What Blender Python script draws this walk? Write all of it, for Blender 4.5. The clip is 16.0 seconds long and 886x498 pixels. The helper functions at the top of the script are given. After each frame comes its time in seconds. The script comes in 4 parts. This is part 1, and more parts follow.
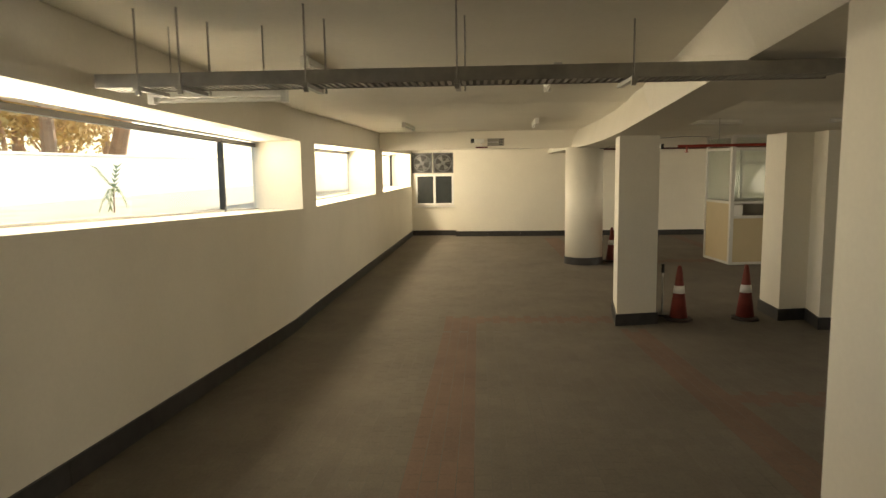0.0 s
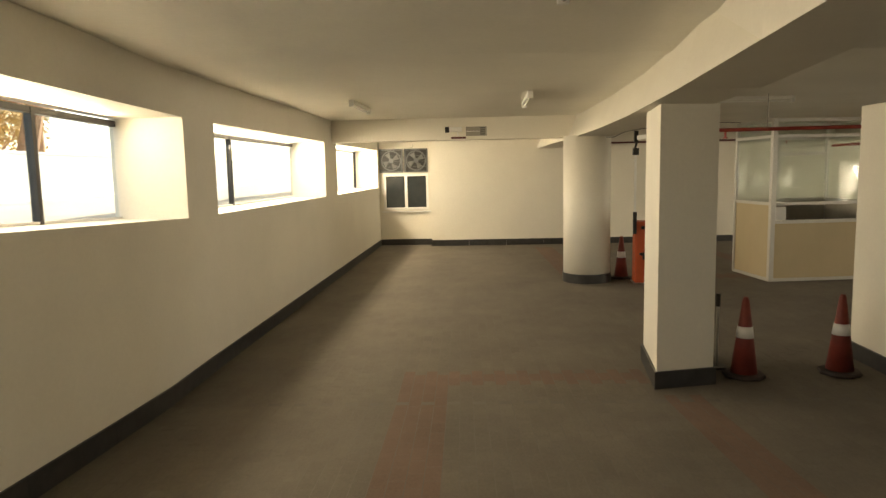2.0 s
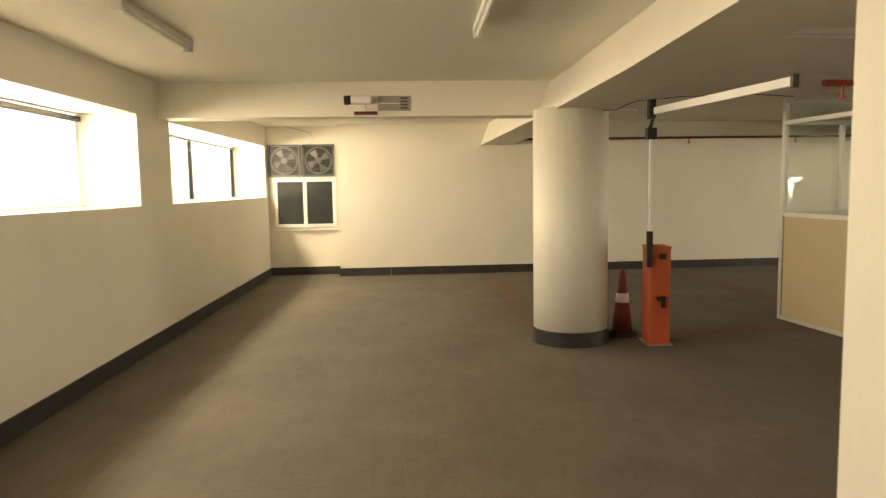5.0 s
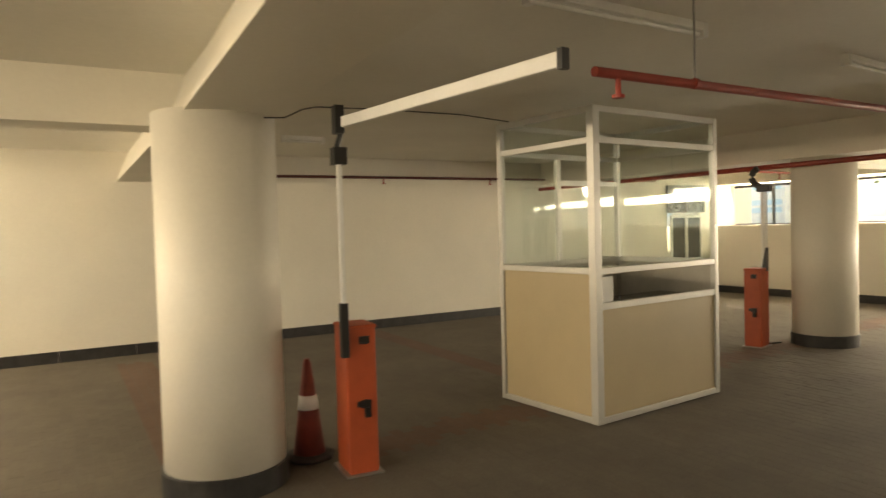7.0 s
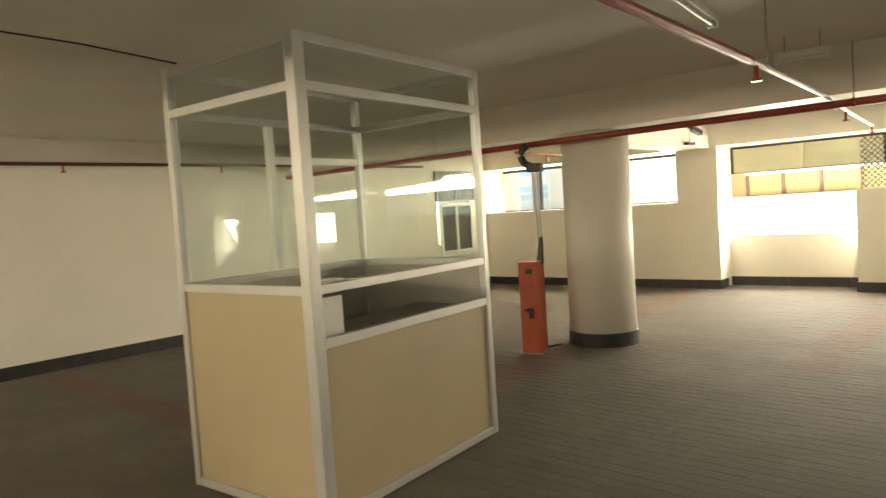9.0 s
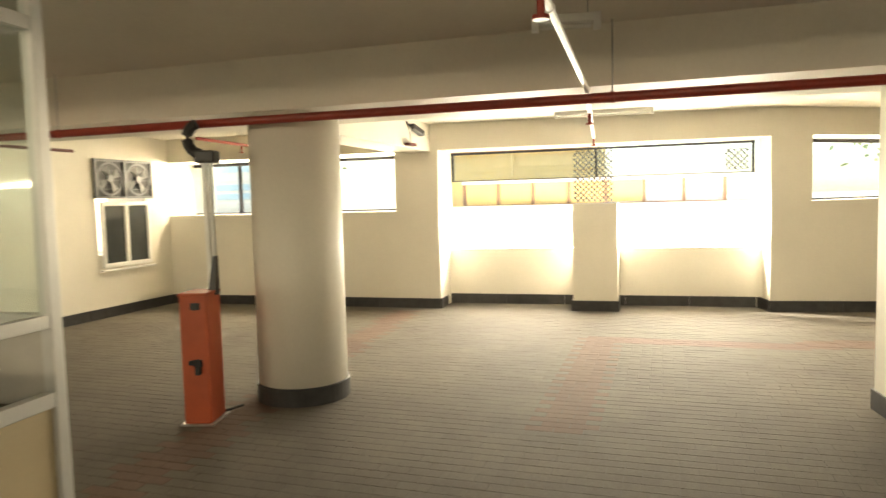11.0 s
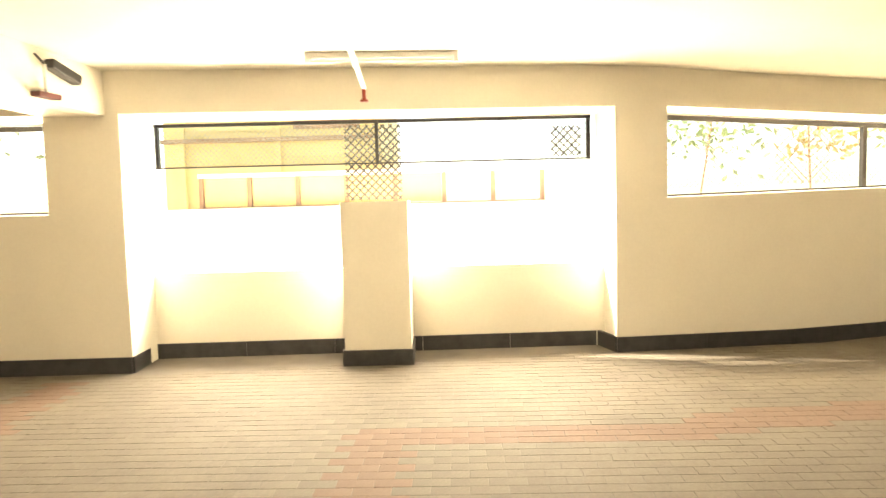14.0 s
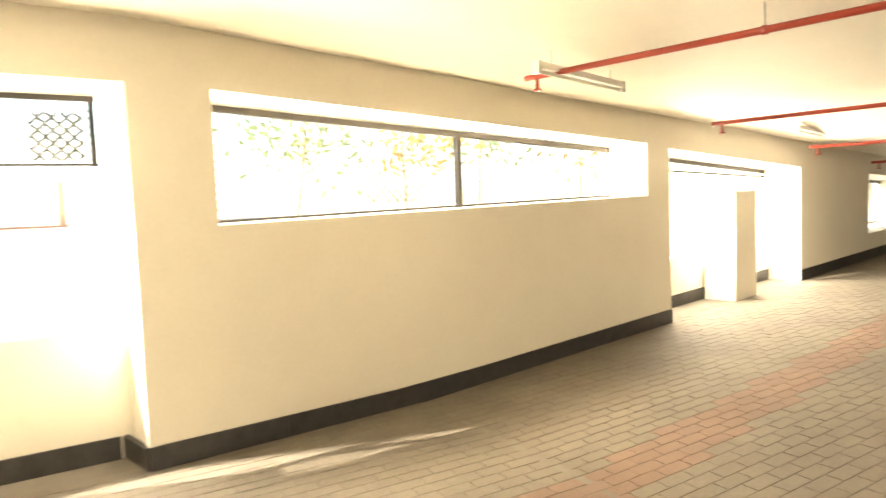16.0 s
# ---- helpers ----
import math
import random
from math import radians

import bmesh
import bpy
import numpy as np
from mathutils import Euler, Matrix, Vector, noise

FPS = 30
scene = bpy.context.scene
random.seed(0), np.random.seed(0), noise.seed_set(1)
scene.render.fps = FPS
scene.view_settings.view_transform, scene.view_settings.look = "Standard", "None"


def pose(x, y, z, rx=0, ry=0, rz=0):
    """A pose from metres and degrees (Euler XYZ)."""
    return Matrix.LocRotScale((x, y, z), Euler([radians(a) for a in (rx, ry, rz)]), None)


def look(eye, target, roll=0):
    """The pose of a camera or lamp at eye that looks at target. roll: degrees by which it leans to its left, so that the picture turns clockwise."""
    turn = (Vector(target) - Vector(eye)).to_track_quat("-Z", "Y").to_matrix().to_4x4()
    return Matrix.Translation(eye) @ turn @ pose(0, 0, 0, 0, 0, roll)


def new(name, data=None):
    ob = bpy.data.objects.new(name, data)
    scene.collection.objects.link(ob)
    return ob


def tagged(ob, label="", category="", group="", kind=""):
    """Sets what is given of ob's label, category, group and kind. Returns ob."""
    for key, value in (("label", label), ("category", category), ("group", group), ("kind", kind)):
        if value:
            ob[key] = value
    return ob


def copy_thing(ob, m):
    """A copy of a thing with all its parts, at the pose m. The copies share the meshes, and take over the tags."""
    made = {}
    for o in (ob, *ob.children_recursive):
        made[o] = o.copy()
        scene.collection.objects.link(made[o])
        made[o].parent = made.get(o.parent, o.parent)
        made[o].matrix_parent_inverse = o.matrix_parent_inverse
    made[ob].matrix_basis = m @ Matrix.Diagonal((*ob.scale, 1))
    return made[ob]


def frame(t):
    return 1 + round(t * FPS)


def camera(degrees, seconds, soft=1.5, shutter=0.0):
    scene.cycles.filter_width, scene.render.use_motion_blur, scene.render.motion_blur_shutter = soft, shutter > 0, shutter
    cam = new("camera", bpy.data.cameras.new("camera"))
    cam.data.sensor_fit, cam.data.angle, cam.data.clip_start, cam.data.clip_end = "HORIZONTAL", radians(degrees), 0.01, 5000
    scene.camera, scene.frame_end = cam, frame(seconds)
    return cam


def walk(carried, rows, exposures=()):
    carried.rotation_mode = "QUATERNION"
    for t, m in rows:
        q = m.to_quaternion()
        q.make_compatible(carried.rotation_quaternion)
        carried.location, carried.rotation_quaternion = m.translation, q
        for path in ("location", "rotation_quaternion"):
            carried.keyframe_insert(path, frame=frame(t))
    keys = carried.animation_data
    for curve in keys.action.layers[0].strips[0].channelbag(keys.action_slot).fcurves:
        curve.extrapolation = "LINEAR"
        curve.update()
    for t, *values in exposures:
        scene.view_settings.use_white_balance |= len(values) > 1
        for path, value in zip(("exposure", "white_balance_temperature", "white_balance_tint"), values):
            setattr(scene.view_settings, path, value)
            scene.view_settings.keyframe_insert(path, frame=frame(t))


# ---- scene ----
cam = camera(67.0, 16.0, soft=1.4, shutter=0.35)
PATH = [
    (0, (1.956, 0.702, 2.023), (1.849, 2.684, 1.781), -0.8),
    (0.5, (1.93, 1.38, 1.989), (1.86, 3.363, 1.742), -1.1),
    (1, (1.97, 2.111, 1.94), (1.892, 4.092, 1.68), -1.6),
    (1.5, (1.99, 2.821, 1.906), (1.961, 4.804, 1.648), -1.5),
    (2, (2.069, 3.564, 1.876), (2.01, 5.55, 1.644), -1.2),
    (2.5, (2.116, 4.259, 1.841), (2.132, 6.247, 1.623), -0.7),
    (3, (2.198, 4.996, 1.792), (2.179, 6.987, 1.597), 0.4),
    (3.2, (2.218, 5.288, 1.783), (2.206, 7.279, 1.603), 0.2),
    (5.3, (2.351, 8.317, 1.621), (2.538, 10.299, 1.432), -1.5),
    (5.5, (2.413, 8.586, 1.614), (2.644, 10.567, 1.459), -2.0),
    (6, (2.653, 9.232, 1.605), (3.17, 11.16, 1.494), -1.9),
    (6.5, (2.906, 9.746, 1.606), (3.65, 11.6, 1.503), -1.8),
    (7, (3.249, 10.256, 1.639), (4.241, 11.992, 1.573), -1.6),
    (7.5, (3.596, 10.626, 1.644), (4.742, 12.263, 1.573), -1.9),
    (8, (4.046, 10.962, 1.594), (5.346, 12.48, 1.503), -1.5),
    (8.2, (4.216, 11.084, 1.587), (5.552, 12.57, 1.492), -2.3),
    (10.5, (6.235, 12.085, 1.69), (8.026, 12.95, 1.553), -1.3),
    (11, (6.746, 12.33, 1.647), (8.636, 12.957, 1.501), -1.5),
    (11.5, (7.292, 12.671, 1.615), (9.252, 13.04, 1.466), -2.6),
    (12, (7.905, 12.783, 1.589), (9.88, 13.076, 1.466), -1.5),
    (12.5, (8.487, 12.744, 1.579), (10.474, 12.927, 1.445), -1.7),
    (13, (9.07, 12.677, 1.568), (11.058, 12.848, 1.426), -1.8),
    (13.5, (9.665, 12.585, 1.552), (11.659, 12.668, 1.418), -2.1),
    (14, (10.272, 12.477, 1.527), (12.266, 12.529, 1.384), -1.5),
    (14.5, (10.81, 12.295, 1.495), (12.802, 12.15, 1.376), -2.1),
    (15, (11.373, 12.068, 1.475), (13.325, 11.639, 1.383), -2.2),
    (15.5, (11.918, 11.73, 1.557), (13.783, 11.021, 1.427), -2.6),
    (16, (12.366, 11.378, 1.599), (14.091, 10.376, 1.461), -2.2),
]
walk(cam, [(t, look(eye, target, roll)) for t, eye, target, roll in PATH],
     exposures=[(0, 1.45, 7000, 10), (3.2, 1.68, 7150, 11), (5.5, 1.82, 7350, 12), (7.0, 1.84, 7250, 12), (8.2, 1.93, 6750, 8), (10.3, 2.16, 6900, 8), (12.0, 2.28, 7000, 9), (13.0, 2.38, 7600, 10), (14.5, 2.70, 7650, 12), (16, 2.82, 7300, 12)])

# ---- light ----
SUN_EL, SUN_AZ = 29.0, 14.0
sky_world = bpy.data.worlds.new("sky")
scene.world = sky_world
sky_world.use_nodes = True
sky_node = sky_world.node_tree.nodes.new("ShaderNodeTexSky")
sky_node.sky_type = "NISHITA"
sky_node.sun_disc = False
sky_node.sun_elevation = radians(SUN_EL)
sky_node.sun_rotation = radians(SUN_AZ)
sky_back = sky_world.node_tree.nodes["Background"]
sky_back.inputs["Strength"].default_value = 0.15
sky_world.node_tree.links.new(sky_node.outputs["Color"], sky_back.inputs["Color"])

sun_lamp = bpy.data.lights.new("sun", "SUN")
sun_lamp.energy, sun_lamp.angle, sun_lamp.color = 5.0, radians(0.5), (1.0, 0.93, 0.8)
sun = new("sun", sun_lamp)
# the sun stands to the +x side, a little towards +y
sun.matrix_world = look((math.sin(radians(SUN_AZ)) * 30, math.cos(radians(SUN_AZ)) * 30, 30 * math.tan(radians(SUN_EL))), (0, 0, 0))


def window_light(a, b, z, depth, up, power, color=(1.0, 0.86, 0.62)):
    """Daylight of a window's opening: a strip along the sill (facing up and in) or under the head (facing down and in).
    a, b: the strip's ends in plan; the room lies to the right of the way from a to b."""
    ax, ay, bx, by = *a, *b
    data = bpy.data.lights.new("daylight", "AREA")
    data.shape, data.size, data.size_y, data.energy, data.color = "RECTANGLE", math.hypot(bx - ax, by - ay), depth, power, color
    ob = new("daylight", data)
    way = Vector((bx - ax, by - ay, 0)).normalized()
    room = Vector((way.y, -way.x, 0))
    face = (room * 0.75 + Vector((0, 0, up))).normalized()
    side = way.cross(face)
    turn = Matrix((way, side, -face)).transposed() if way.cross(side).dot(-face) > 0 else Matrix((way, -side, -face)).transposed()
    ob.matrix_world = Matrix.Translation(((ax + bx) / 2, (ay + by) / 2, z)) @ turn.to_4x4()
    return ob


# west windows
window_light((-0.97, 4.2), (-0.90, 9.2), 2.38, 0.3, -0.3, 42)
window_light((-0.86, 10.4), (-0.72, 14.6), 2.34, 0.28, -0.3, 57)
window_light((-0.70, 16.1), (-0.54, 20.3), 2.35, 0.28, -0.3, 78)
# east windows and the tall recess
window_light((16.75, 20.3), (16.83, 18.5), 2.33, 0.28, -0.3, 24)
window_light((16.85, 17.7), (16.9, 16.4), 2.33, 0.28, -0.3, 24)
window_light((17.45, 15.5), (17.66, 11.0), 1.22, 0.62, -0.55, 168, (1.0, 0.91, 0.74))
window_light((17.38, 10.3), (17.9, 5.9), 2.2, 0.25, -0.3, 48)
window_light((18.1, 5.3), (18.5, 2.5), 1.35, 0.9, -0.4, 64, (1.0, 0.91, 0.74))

# ---- materials ----
def shader(name):
    mat = bpy.data.materials.new(name)
    mat.use_nodes = True
    tree = mat.node_tree
    return mat, tree, tree.nodes["Principled BSDF"]


def noise_node(tree, scale, detail=4.0, rough=0.6, stretch=None, wobble=0.0):
    coords = tree.nodes.new("ShaderNodeTexCoord")
    tex = tree.nodes.new("ShaderNodeTexNoise")
    tex.inputs["Scale"].default_value, tex.inputs["Detail"].default_value, tex.inputs["Roughness"].default_value = scale, detail, rough
    tex.inputs["Distortion"].default_value = wobble
    source = coords.outputs["Object"]
    if stretch:
        mapping = tree.nodes.new("ShaderNodeMapping")
        mapping.inputs["Scale"].default_value = stretch
        tree.links.new(source, mapping.inputs["Vector"])
        source = mapping.outputs["Vector"]
    tree.links.new(source, tex.inputs["Vector"])
    return tex


def ramp_node(tree, fac, stops):
    ramp = tree.nodes.new("ShaderNodeValToRGB")
    while len(ramp.color_ramp.elements) < len(stops):
        ramp.color_ramp.elements.new(0.5)
    for element, (place, color) in zip(ramp.color_ramp.elements, stops):
        element.position, element.color = place, (*color, 1)
    tree.links.new(fac, ramp.inputs["Fac"])
    return ramp.outputs["Color"]


def mixed(tree, fac, a, b, how="MIX"):
    mix = tree.nodes.new("ShaderNodeMix")
    mix.data_type, mix.blend_type = "RGBA", how
    for socket, value in ((mix.inputs[0], fac), (mix.inputs[6], a), (mix.inputs[7], b)):
        if isinstance(value, (int, float)):
            socket.default_value = value
        elif isinstance(value, tuple):
            socket.default_value = (*value, 1)
        else:
            tree.links.new(value, socket)
    return mix.outputs[2]


def bump(tree, bsdf, height, strength, distance=0.01):
    node = tree.nodes.new("ShaderNodeBump")
    node.inputs["Strength"].default_value, node.inputs["Distance"].default_value = strength, distance
    tree.links.new(height, node.inputs["Height"])
    tree.links.new(node.outputs["Normal"], bsdf.inputs["Normal"])


def painted(name, color, rough=0.6, metal=0.0, spread=0.12, scale=3.0, fine=60.0, relief=0.1):
    """Paint or plastic with slow blotches, fine grain and a slight relief."""
    mat, tree, bsdf = shader(name)
    big, small = noise_node(tree, scale), noise_node(tree, fine, 3.0)
    dark = tuple(c * (1 - spread) for c in color)
    light = tuple(min(1.0, c * (1 + spread * 0.5)) for c in color)
    base = ramp_node(tree, big.outputs["Fac"], [(0.3, dark), (0.65, light)])
    grain = ramp_node(tree, small.outputs["Fac"], [(0.2, (0.95, 0.95, 0.95)), (0.7, (1, 1, 1))])
    tree.links.new(mixed(tree, 1.0, base, grain, "MULTIPLY"), bsdf.inputs["Base Color"])
    bsdf.inputs["Roughness"].default_value, bsdf.inputs["Metallic"].default_value = rough, metal
    if relief:
        bump(tree, bsdf, small.outputs["Fac"], relief, 0.004)
    return mat


def glass(name, color=(0.93, 0.96, 0.95), rough=0.0):
    """A thin pane: clear, with its reflection on top."""
    mat, tree, bsdf = shader(name)
    clear = tree.nodes.new("ShaderNodeBsdfTransparent")
    clear.inputs["Color"].default_value = (*color, 1)
    shine = tree.nodes.new("ShaderNodeBsdfGlossy")
    shine.inputs["Roughness"].default_value = rough
    facing = tree.nodes.new("ShaderNodeLayerWeight")
    facing.inputs["Blend"].default_value = 0.5
    curve = tree.nodes.new("ShaderNodeMath")
    curve.operation = "POWER"
    curve.inputs[1].default_value = 5.0
    tree.links.new(facing.outputs["Facing"], curve.inputs[0])
    gloss = tree.nodes.new("ShaderNodeMath")
    gloss.operation = "MULTIPLY_ADD"
    gloss.inputs[1].default_value, gloss.inputs[2].default_value = 0.9, 0.045
    tree.links.new(curve.outputs[0], gloss.inputs[0])
    mix = tree.nodes.new("ShaderNodeMixShader")
    tree.links.new(gloss.outputs[0], mix.inputs["Fac"])
    tree.links.new(clear.outputs["BSDF"], mix.inputs[1])
    tree.links.new(shine.outputs["BSDF"], mix.inputs[2])
    tree.links.new(mix.outputs["Shader"], tree.nodes["Material Output"].inputs["Surface"])
    return mat


def glowing(name, color, strength):
    mat, tree, bsdf = shader(name)
    bsdf.inputs["Base Color"].default_value = (*color, 1)
    bsdf.inputs["Emission Color"].default_value = (*color, 1)
    bsdf.inputs["Emission Strength"].default_value = strength
    return mat


WALL = painted("wall_paint", (0.78, 0.74, 0.65), 0.55, spread=0.05, scale=0.8, fine=35, relief=0.04)
CEILING = painted("ceiling_paint", (0.78, 0.75, 0.67), 0.7, spread=0.07, scale=0.6, fine=25, relief=0.05)
SKIRT = painted("dark_granite", (0.036, 0.035, 0.035), 0.4, spread=0.35, scale=9, fine=120, relief=0.05)
WHITE = painted("white_frame", (0.8, 0.79, 0.76), 0.4, spread=0.05, relief=0.0)
ALU = painted("anodised_aluminium", (0.60, 0.59, 0.56), 0.38, metal=0.35, spread=0.06, relief=0.03)
DARK = painted("dark_window_frame", (0.025, 0.022, 0.02), 0.4, spread=0.2, relief=0.0)
CREAM = painted("cream_laminate", (0.49, 0.40, 0.25), 0.45, spread=0.06, scale=1.5, relief=0.03)
COUNTER = painted("dark_granite_counter", (0.13, 0.12, 0.11), 0.12, spread=0.3, scale=14, relief=0.0)
ORANGE = painted("orange_powder_coat", (0.48, 0.088, 0.03), 0.5, spread=0.14, scale=4, relief=0.06)
BLACK = painted("black_plastic", (0.016, 0.015, 0.014), 0.45, spread=0.2, relief=0.03)
CONE_RED = painted("cone_rubber", (0.19, 0.028, 0.018), 0.6, spread=0.25, scale=8, relief=0.1)
CONE_BASE = painted("cone_base_rubber", (0.03, 0.018, 0.015), 0.7, spread=0.3, relief=0.1)
CONE_WHITE = painted("reflective_band", (0.8, 0.79, 0.76), 0.3, spread=0.06, relief=0.0)
RED_PIPE = painted("red_pipe_paint", (0.30, 0.035, 0.02), 0.35, spread=0.25, scale=5, relief=0.03)
DARK_PIPE = painted("old_red_pipe", (0.10, 0.02, 0.015), 0.5, spread=0.3, relief=0.03)
STEEL = painted("galvanised_steel", (0.42, 0.41, 0.39), 0.42, metal=0.75, spread=0.18, scale=7, relief=0.05)
TUBE = painted("lamp_housing", (0.86, 0.85, 0.81), 0.4, spread=0.05, relief=0.0)
DIFFUSER = painted("lamp_tube", (0.85, 0.84, 0.8), 0.25, spread=0.02, relief=0.0)
FAN_METAL = painted("grey_fan_steel", (0.13, 0.132, 0.135), 0.5, metal=0.4, spread=0.25, relief=0.05)
FAN_BLADE = painted("fan_blade_aluminium", (0.15, 0.15, 0.145), 0.6, metal=0.3, spread=0.2, relief=0.03)
DARK_GLASS = painted("dark_window_glass", (0.045, 0.05, 0.05), 0.08, spread=0.15, relief=0.0)
PANE = glass("clear_pane")
BARK = painted("bark", (0.42, 0.25, 0.15), 0.9, spread=0.4, scale=6, fine=40, relief=0.6)
PALM_LEAF = painted("palm_leaf", (0.34, 0.42, 0.2), 0.6, spread=0.3, scale=4, relief=0.05)
LEAF = painted("leaf", (0.22, 0.27, 0.08), 0.6, spread=0.45, scale=2, relief=0.05)
DRY_LEAF = painted("dry_leaf", (0.55, 0.38, 0.14), 0.7, spread=0.4, scale=2, relief=0.05)
EARTH = painted("sandy_ground", (0.5, 0.43, 0.33), 0.9, spread=0.2, scale=1.2, relief=0.3)
OUTER_WALL = painted("whitewashed_plaster", (0.82, 0.79, 0.72), 0.8, spread=0.06, scale=1.0, relief=0.2)
YELLOW = painted("yellow_plaster", (0.80, 0.60, 0.26), 0.75, spread=0.1, scale=1.0, relief=0.15)
BROWN = painted("brown_timber", (0.34, 0.2, 0.12), 0.6, spread=0.2, relief=0.1)
LINING = painted("grey_panel_lining", (0.48, 0.45, 0.40), 0.5, spread=0.12, scale=3, relief=0.03)
DARK_LATTICE = painted("dark_lattice_iron", (0.07, 0.055, 0.045), 0.6, spread=0.2, relief=0.1)
PALE_BLUE = painted("pale_blue_paint", (0.50, 0.66, 0.74), 0.6, spread=0.1, relief=0.05)
PAPER = painted("printed_sticker", (0.30, 0.28, 0.25), 0.5, spread=0.08, relief=0.0)
INK = painted("sticker_ink", (0.06, 0.06, 0.06), 0.5, spread=0.08, relief=0.0)


def paving_material(name, color_a, color_b, rough):
    """Cement pavers: every piece a shade of its own, worn and dusty."""
    mat, tree, bsdf = shader(name)
    info = tree.nodes.new("ShaderNodeObjectInfo")
    geo = tree.nodes.new("ShaderNodeNewGeometry")
    joined = tree.nodes.new("ShaderNodeMath")
    joined.operation = "ADD"
    tree.links.new(info.outputs["Random"], joined.inputs[0])
    tree.links.new(geo.outputs["Random Per Island"], joined.inputs[1])
    wrap = tree.nodes.new("ShaderNodeMath")
    wrap.operation = "FRACT"
    tree.links.new(joined.outputs[0], wrap.inputs[0])
    shade = ramp_node(tree, wrap.outputs[0], [(0.0, color_a), (1.0, color_b)])
    dust_tex, grain_tex = noise_node(tree, 0.9, 5.0, 0.65), noise_node(tree, 55.0, 4.0)
    dust = ramp_node(tree, dust_tex.outputs["Fac"], [(0.3, (0.80, 0.78, 0.75)), (0.7, (1.12, 1.10, 1.06))])
    grain = ramp_node(tree, grain_tex.outputs["Fac"], [(0.25, (0.82, 0.82, 0.82)), (0.75, (1.08, 1.08, 1.08))])
    color = mixed(tree, 1.0, mixed(tree, 1.0, shade, dust, "MULTIPLY"), grain, "MULTIPLY")
    tree.links.new(color, bsdf.inputs["Base Color"])
    bsdf.inputs["Roughness"].default_value = rough
    bsdf.inputs["Specular IOR Level"].default_value = 0.3
    bump(tree, bsdf, grain_tex.outputs["Fac"], 0.2, 0.004)
    return mat


PAVER = paving_material("grey_paver", (0.145, 0.129, 0.107), (0.158, 0.141, 0.118), 0.82)
RED_PAVER = paving_material("red_paver", (0.160, 0.110, 0.085), (0.174, 0.119, 0.092), 0.82)
JOINT = painted("paving_joint", (0.133, 0.118, 0.098), 0.85, spread=0.2, scale=2, relief=0.2)


# ---- building blocks ----
def mesh_of(bm, material, name, smooth=False):
    bmesh.ops.recalc_face_normals(bm, faces=bm.faces)
    data = bpy.data.meshes.new(name)
    bm.to_mesh(data)
    bm.free()
    data.materials.append(material)
    if smooth:
        for poly in data.polygons:
            poly.use_smooth = True
    return data


def part(name, bm, material, parent=None, label="", smooth=False):
    ob = new(name, mesh_of(bm, material, name, smooth))
    if parent is not None:
        ob.parent = parent
    if label:
        ob["label"] = label
    return ob


def thing(name, label, category, m=None, group=""):
    ob = new(name)
    ob.empty_display_size = 0.1
    if m is not None:
        ob.matrix_basis = m
    return tagged(ob, label, category, group)


def box(bm, x0, y0, z0, x1, y1, z1, bevel=0.0, m=None):
    made = bmesh.ops.create_cube(bm, size=1.0)["verts"]
    bmesh.ops.scale(bm, vec=(x1 - x0, y1 - y0, z1 - z0), verts=made)
    bmesh.ops.translate(bm, vec=((x0 + x1) / 2, (y0 + y1) / 2, (z0 + z1) / 2), verts=made)
    if bevel:
        edges = list({e for v in made for e in v.link_edges})
        made = [v for v in bmesh.ops.bevel(bm, geom=edges, offset=bevel, segments=2, affect="EDGES", profile=0.5)["verts"]] 
    if m is not None:
        bmesh.ops.transform(bm, matrix=m, verts=[v for v in made if v.is_valid])
    return bm


def boxed(*args, bevel=0.0, m=None):
    return box(bmesh.new(), *args, bevel=bevel, m=m)


def rod(bm, a, b, r, sides=12, r2=None):
    a, b = Vector(a), Vector(b)
    turn = (b - a).to_track_quat("Z", "Y").to_matrix().to_4x4()
    made = bmesh.ops.create_cone(bm, cap_ends=True, segments=sides, radius1=r, radius2=r if r2 is None else r2, depth=(b - a).length)["verts"]
    bmesh.ops.transform(bm, matrix=Matrix.Translation((a + b) / 2) @ turn, verts=made)
    return bm


def tube(bm, points, r, sides=8):
    """A bent cable or hose through the points."""
    rings = []
    points = [Vector(p) for p in points]
    for i, p in enumerate(points):
        way = (points[min(i + 1, len(points) - 1)] - points[max(i - 1, 0)]).normalized()
        turn = way.to_track_quat("Z", "Y").to_matrix()
        rings.append([bm.verts.new(p + turn @ Vector((r * math.cos(k * math.tau / sides), r * math.sin(k * math.tau / sides), 0))) for k in range(sides)])
    for one, two in zip(rings, rings[1:]):
        for k in range(sides):
            bm.faces.new((one[k], one[(k + 1) % sides], two[(k + 1) % sides], two[k]))
    bm.faces.new(rings[0][::-1]), bm.faces.new(rings[-1])
    return bm


def prism(bm, outline, z0, z1):
    """Upright block on a plan outline; z0 and z1 are heights or functions of (x, y)."""
    low = z0 if callable(z0) else (lambda x, y: z0)
    high = z1 if callable(z1) else (lambda x, y: z1)
    bottom = [bm.verts.new((x, y, low(x, y))) for x, y in outline]
    top = [bm.verts.new((x, y, high(x, y))) for x, y in outline]
    n = len(outline)
    bm.faces.new(bottom[::-1]), bm.faces.new(top)
    for i in range(n):
        bm.faces.new((bottom[i], bottom[(i + 1) % n], top[(i + 1) % n], top[i]))
    return bm


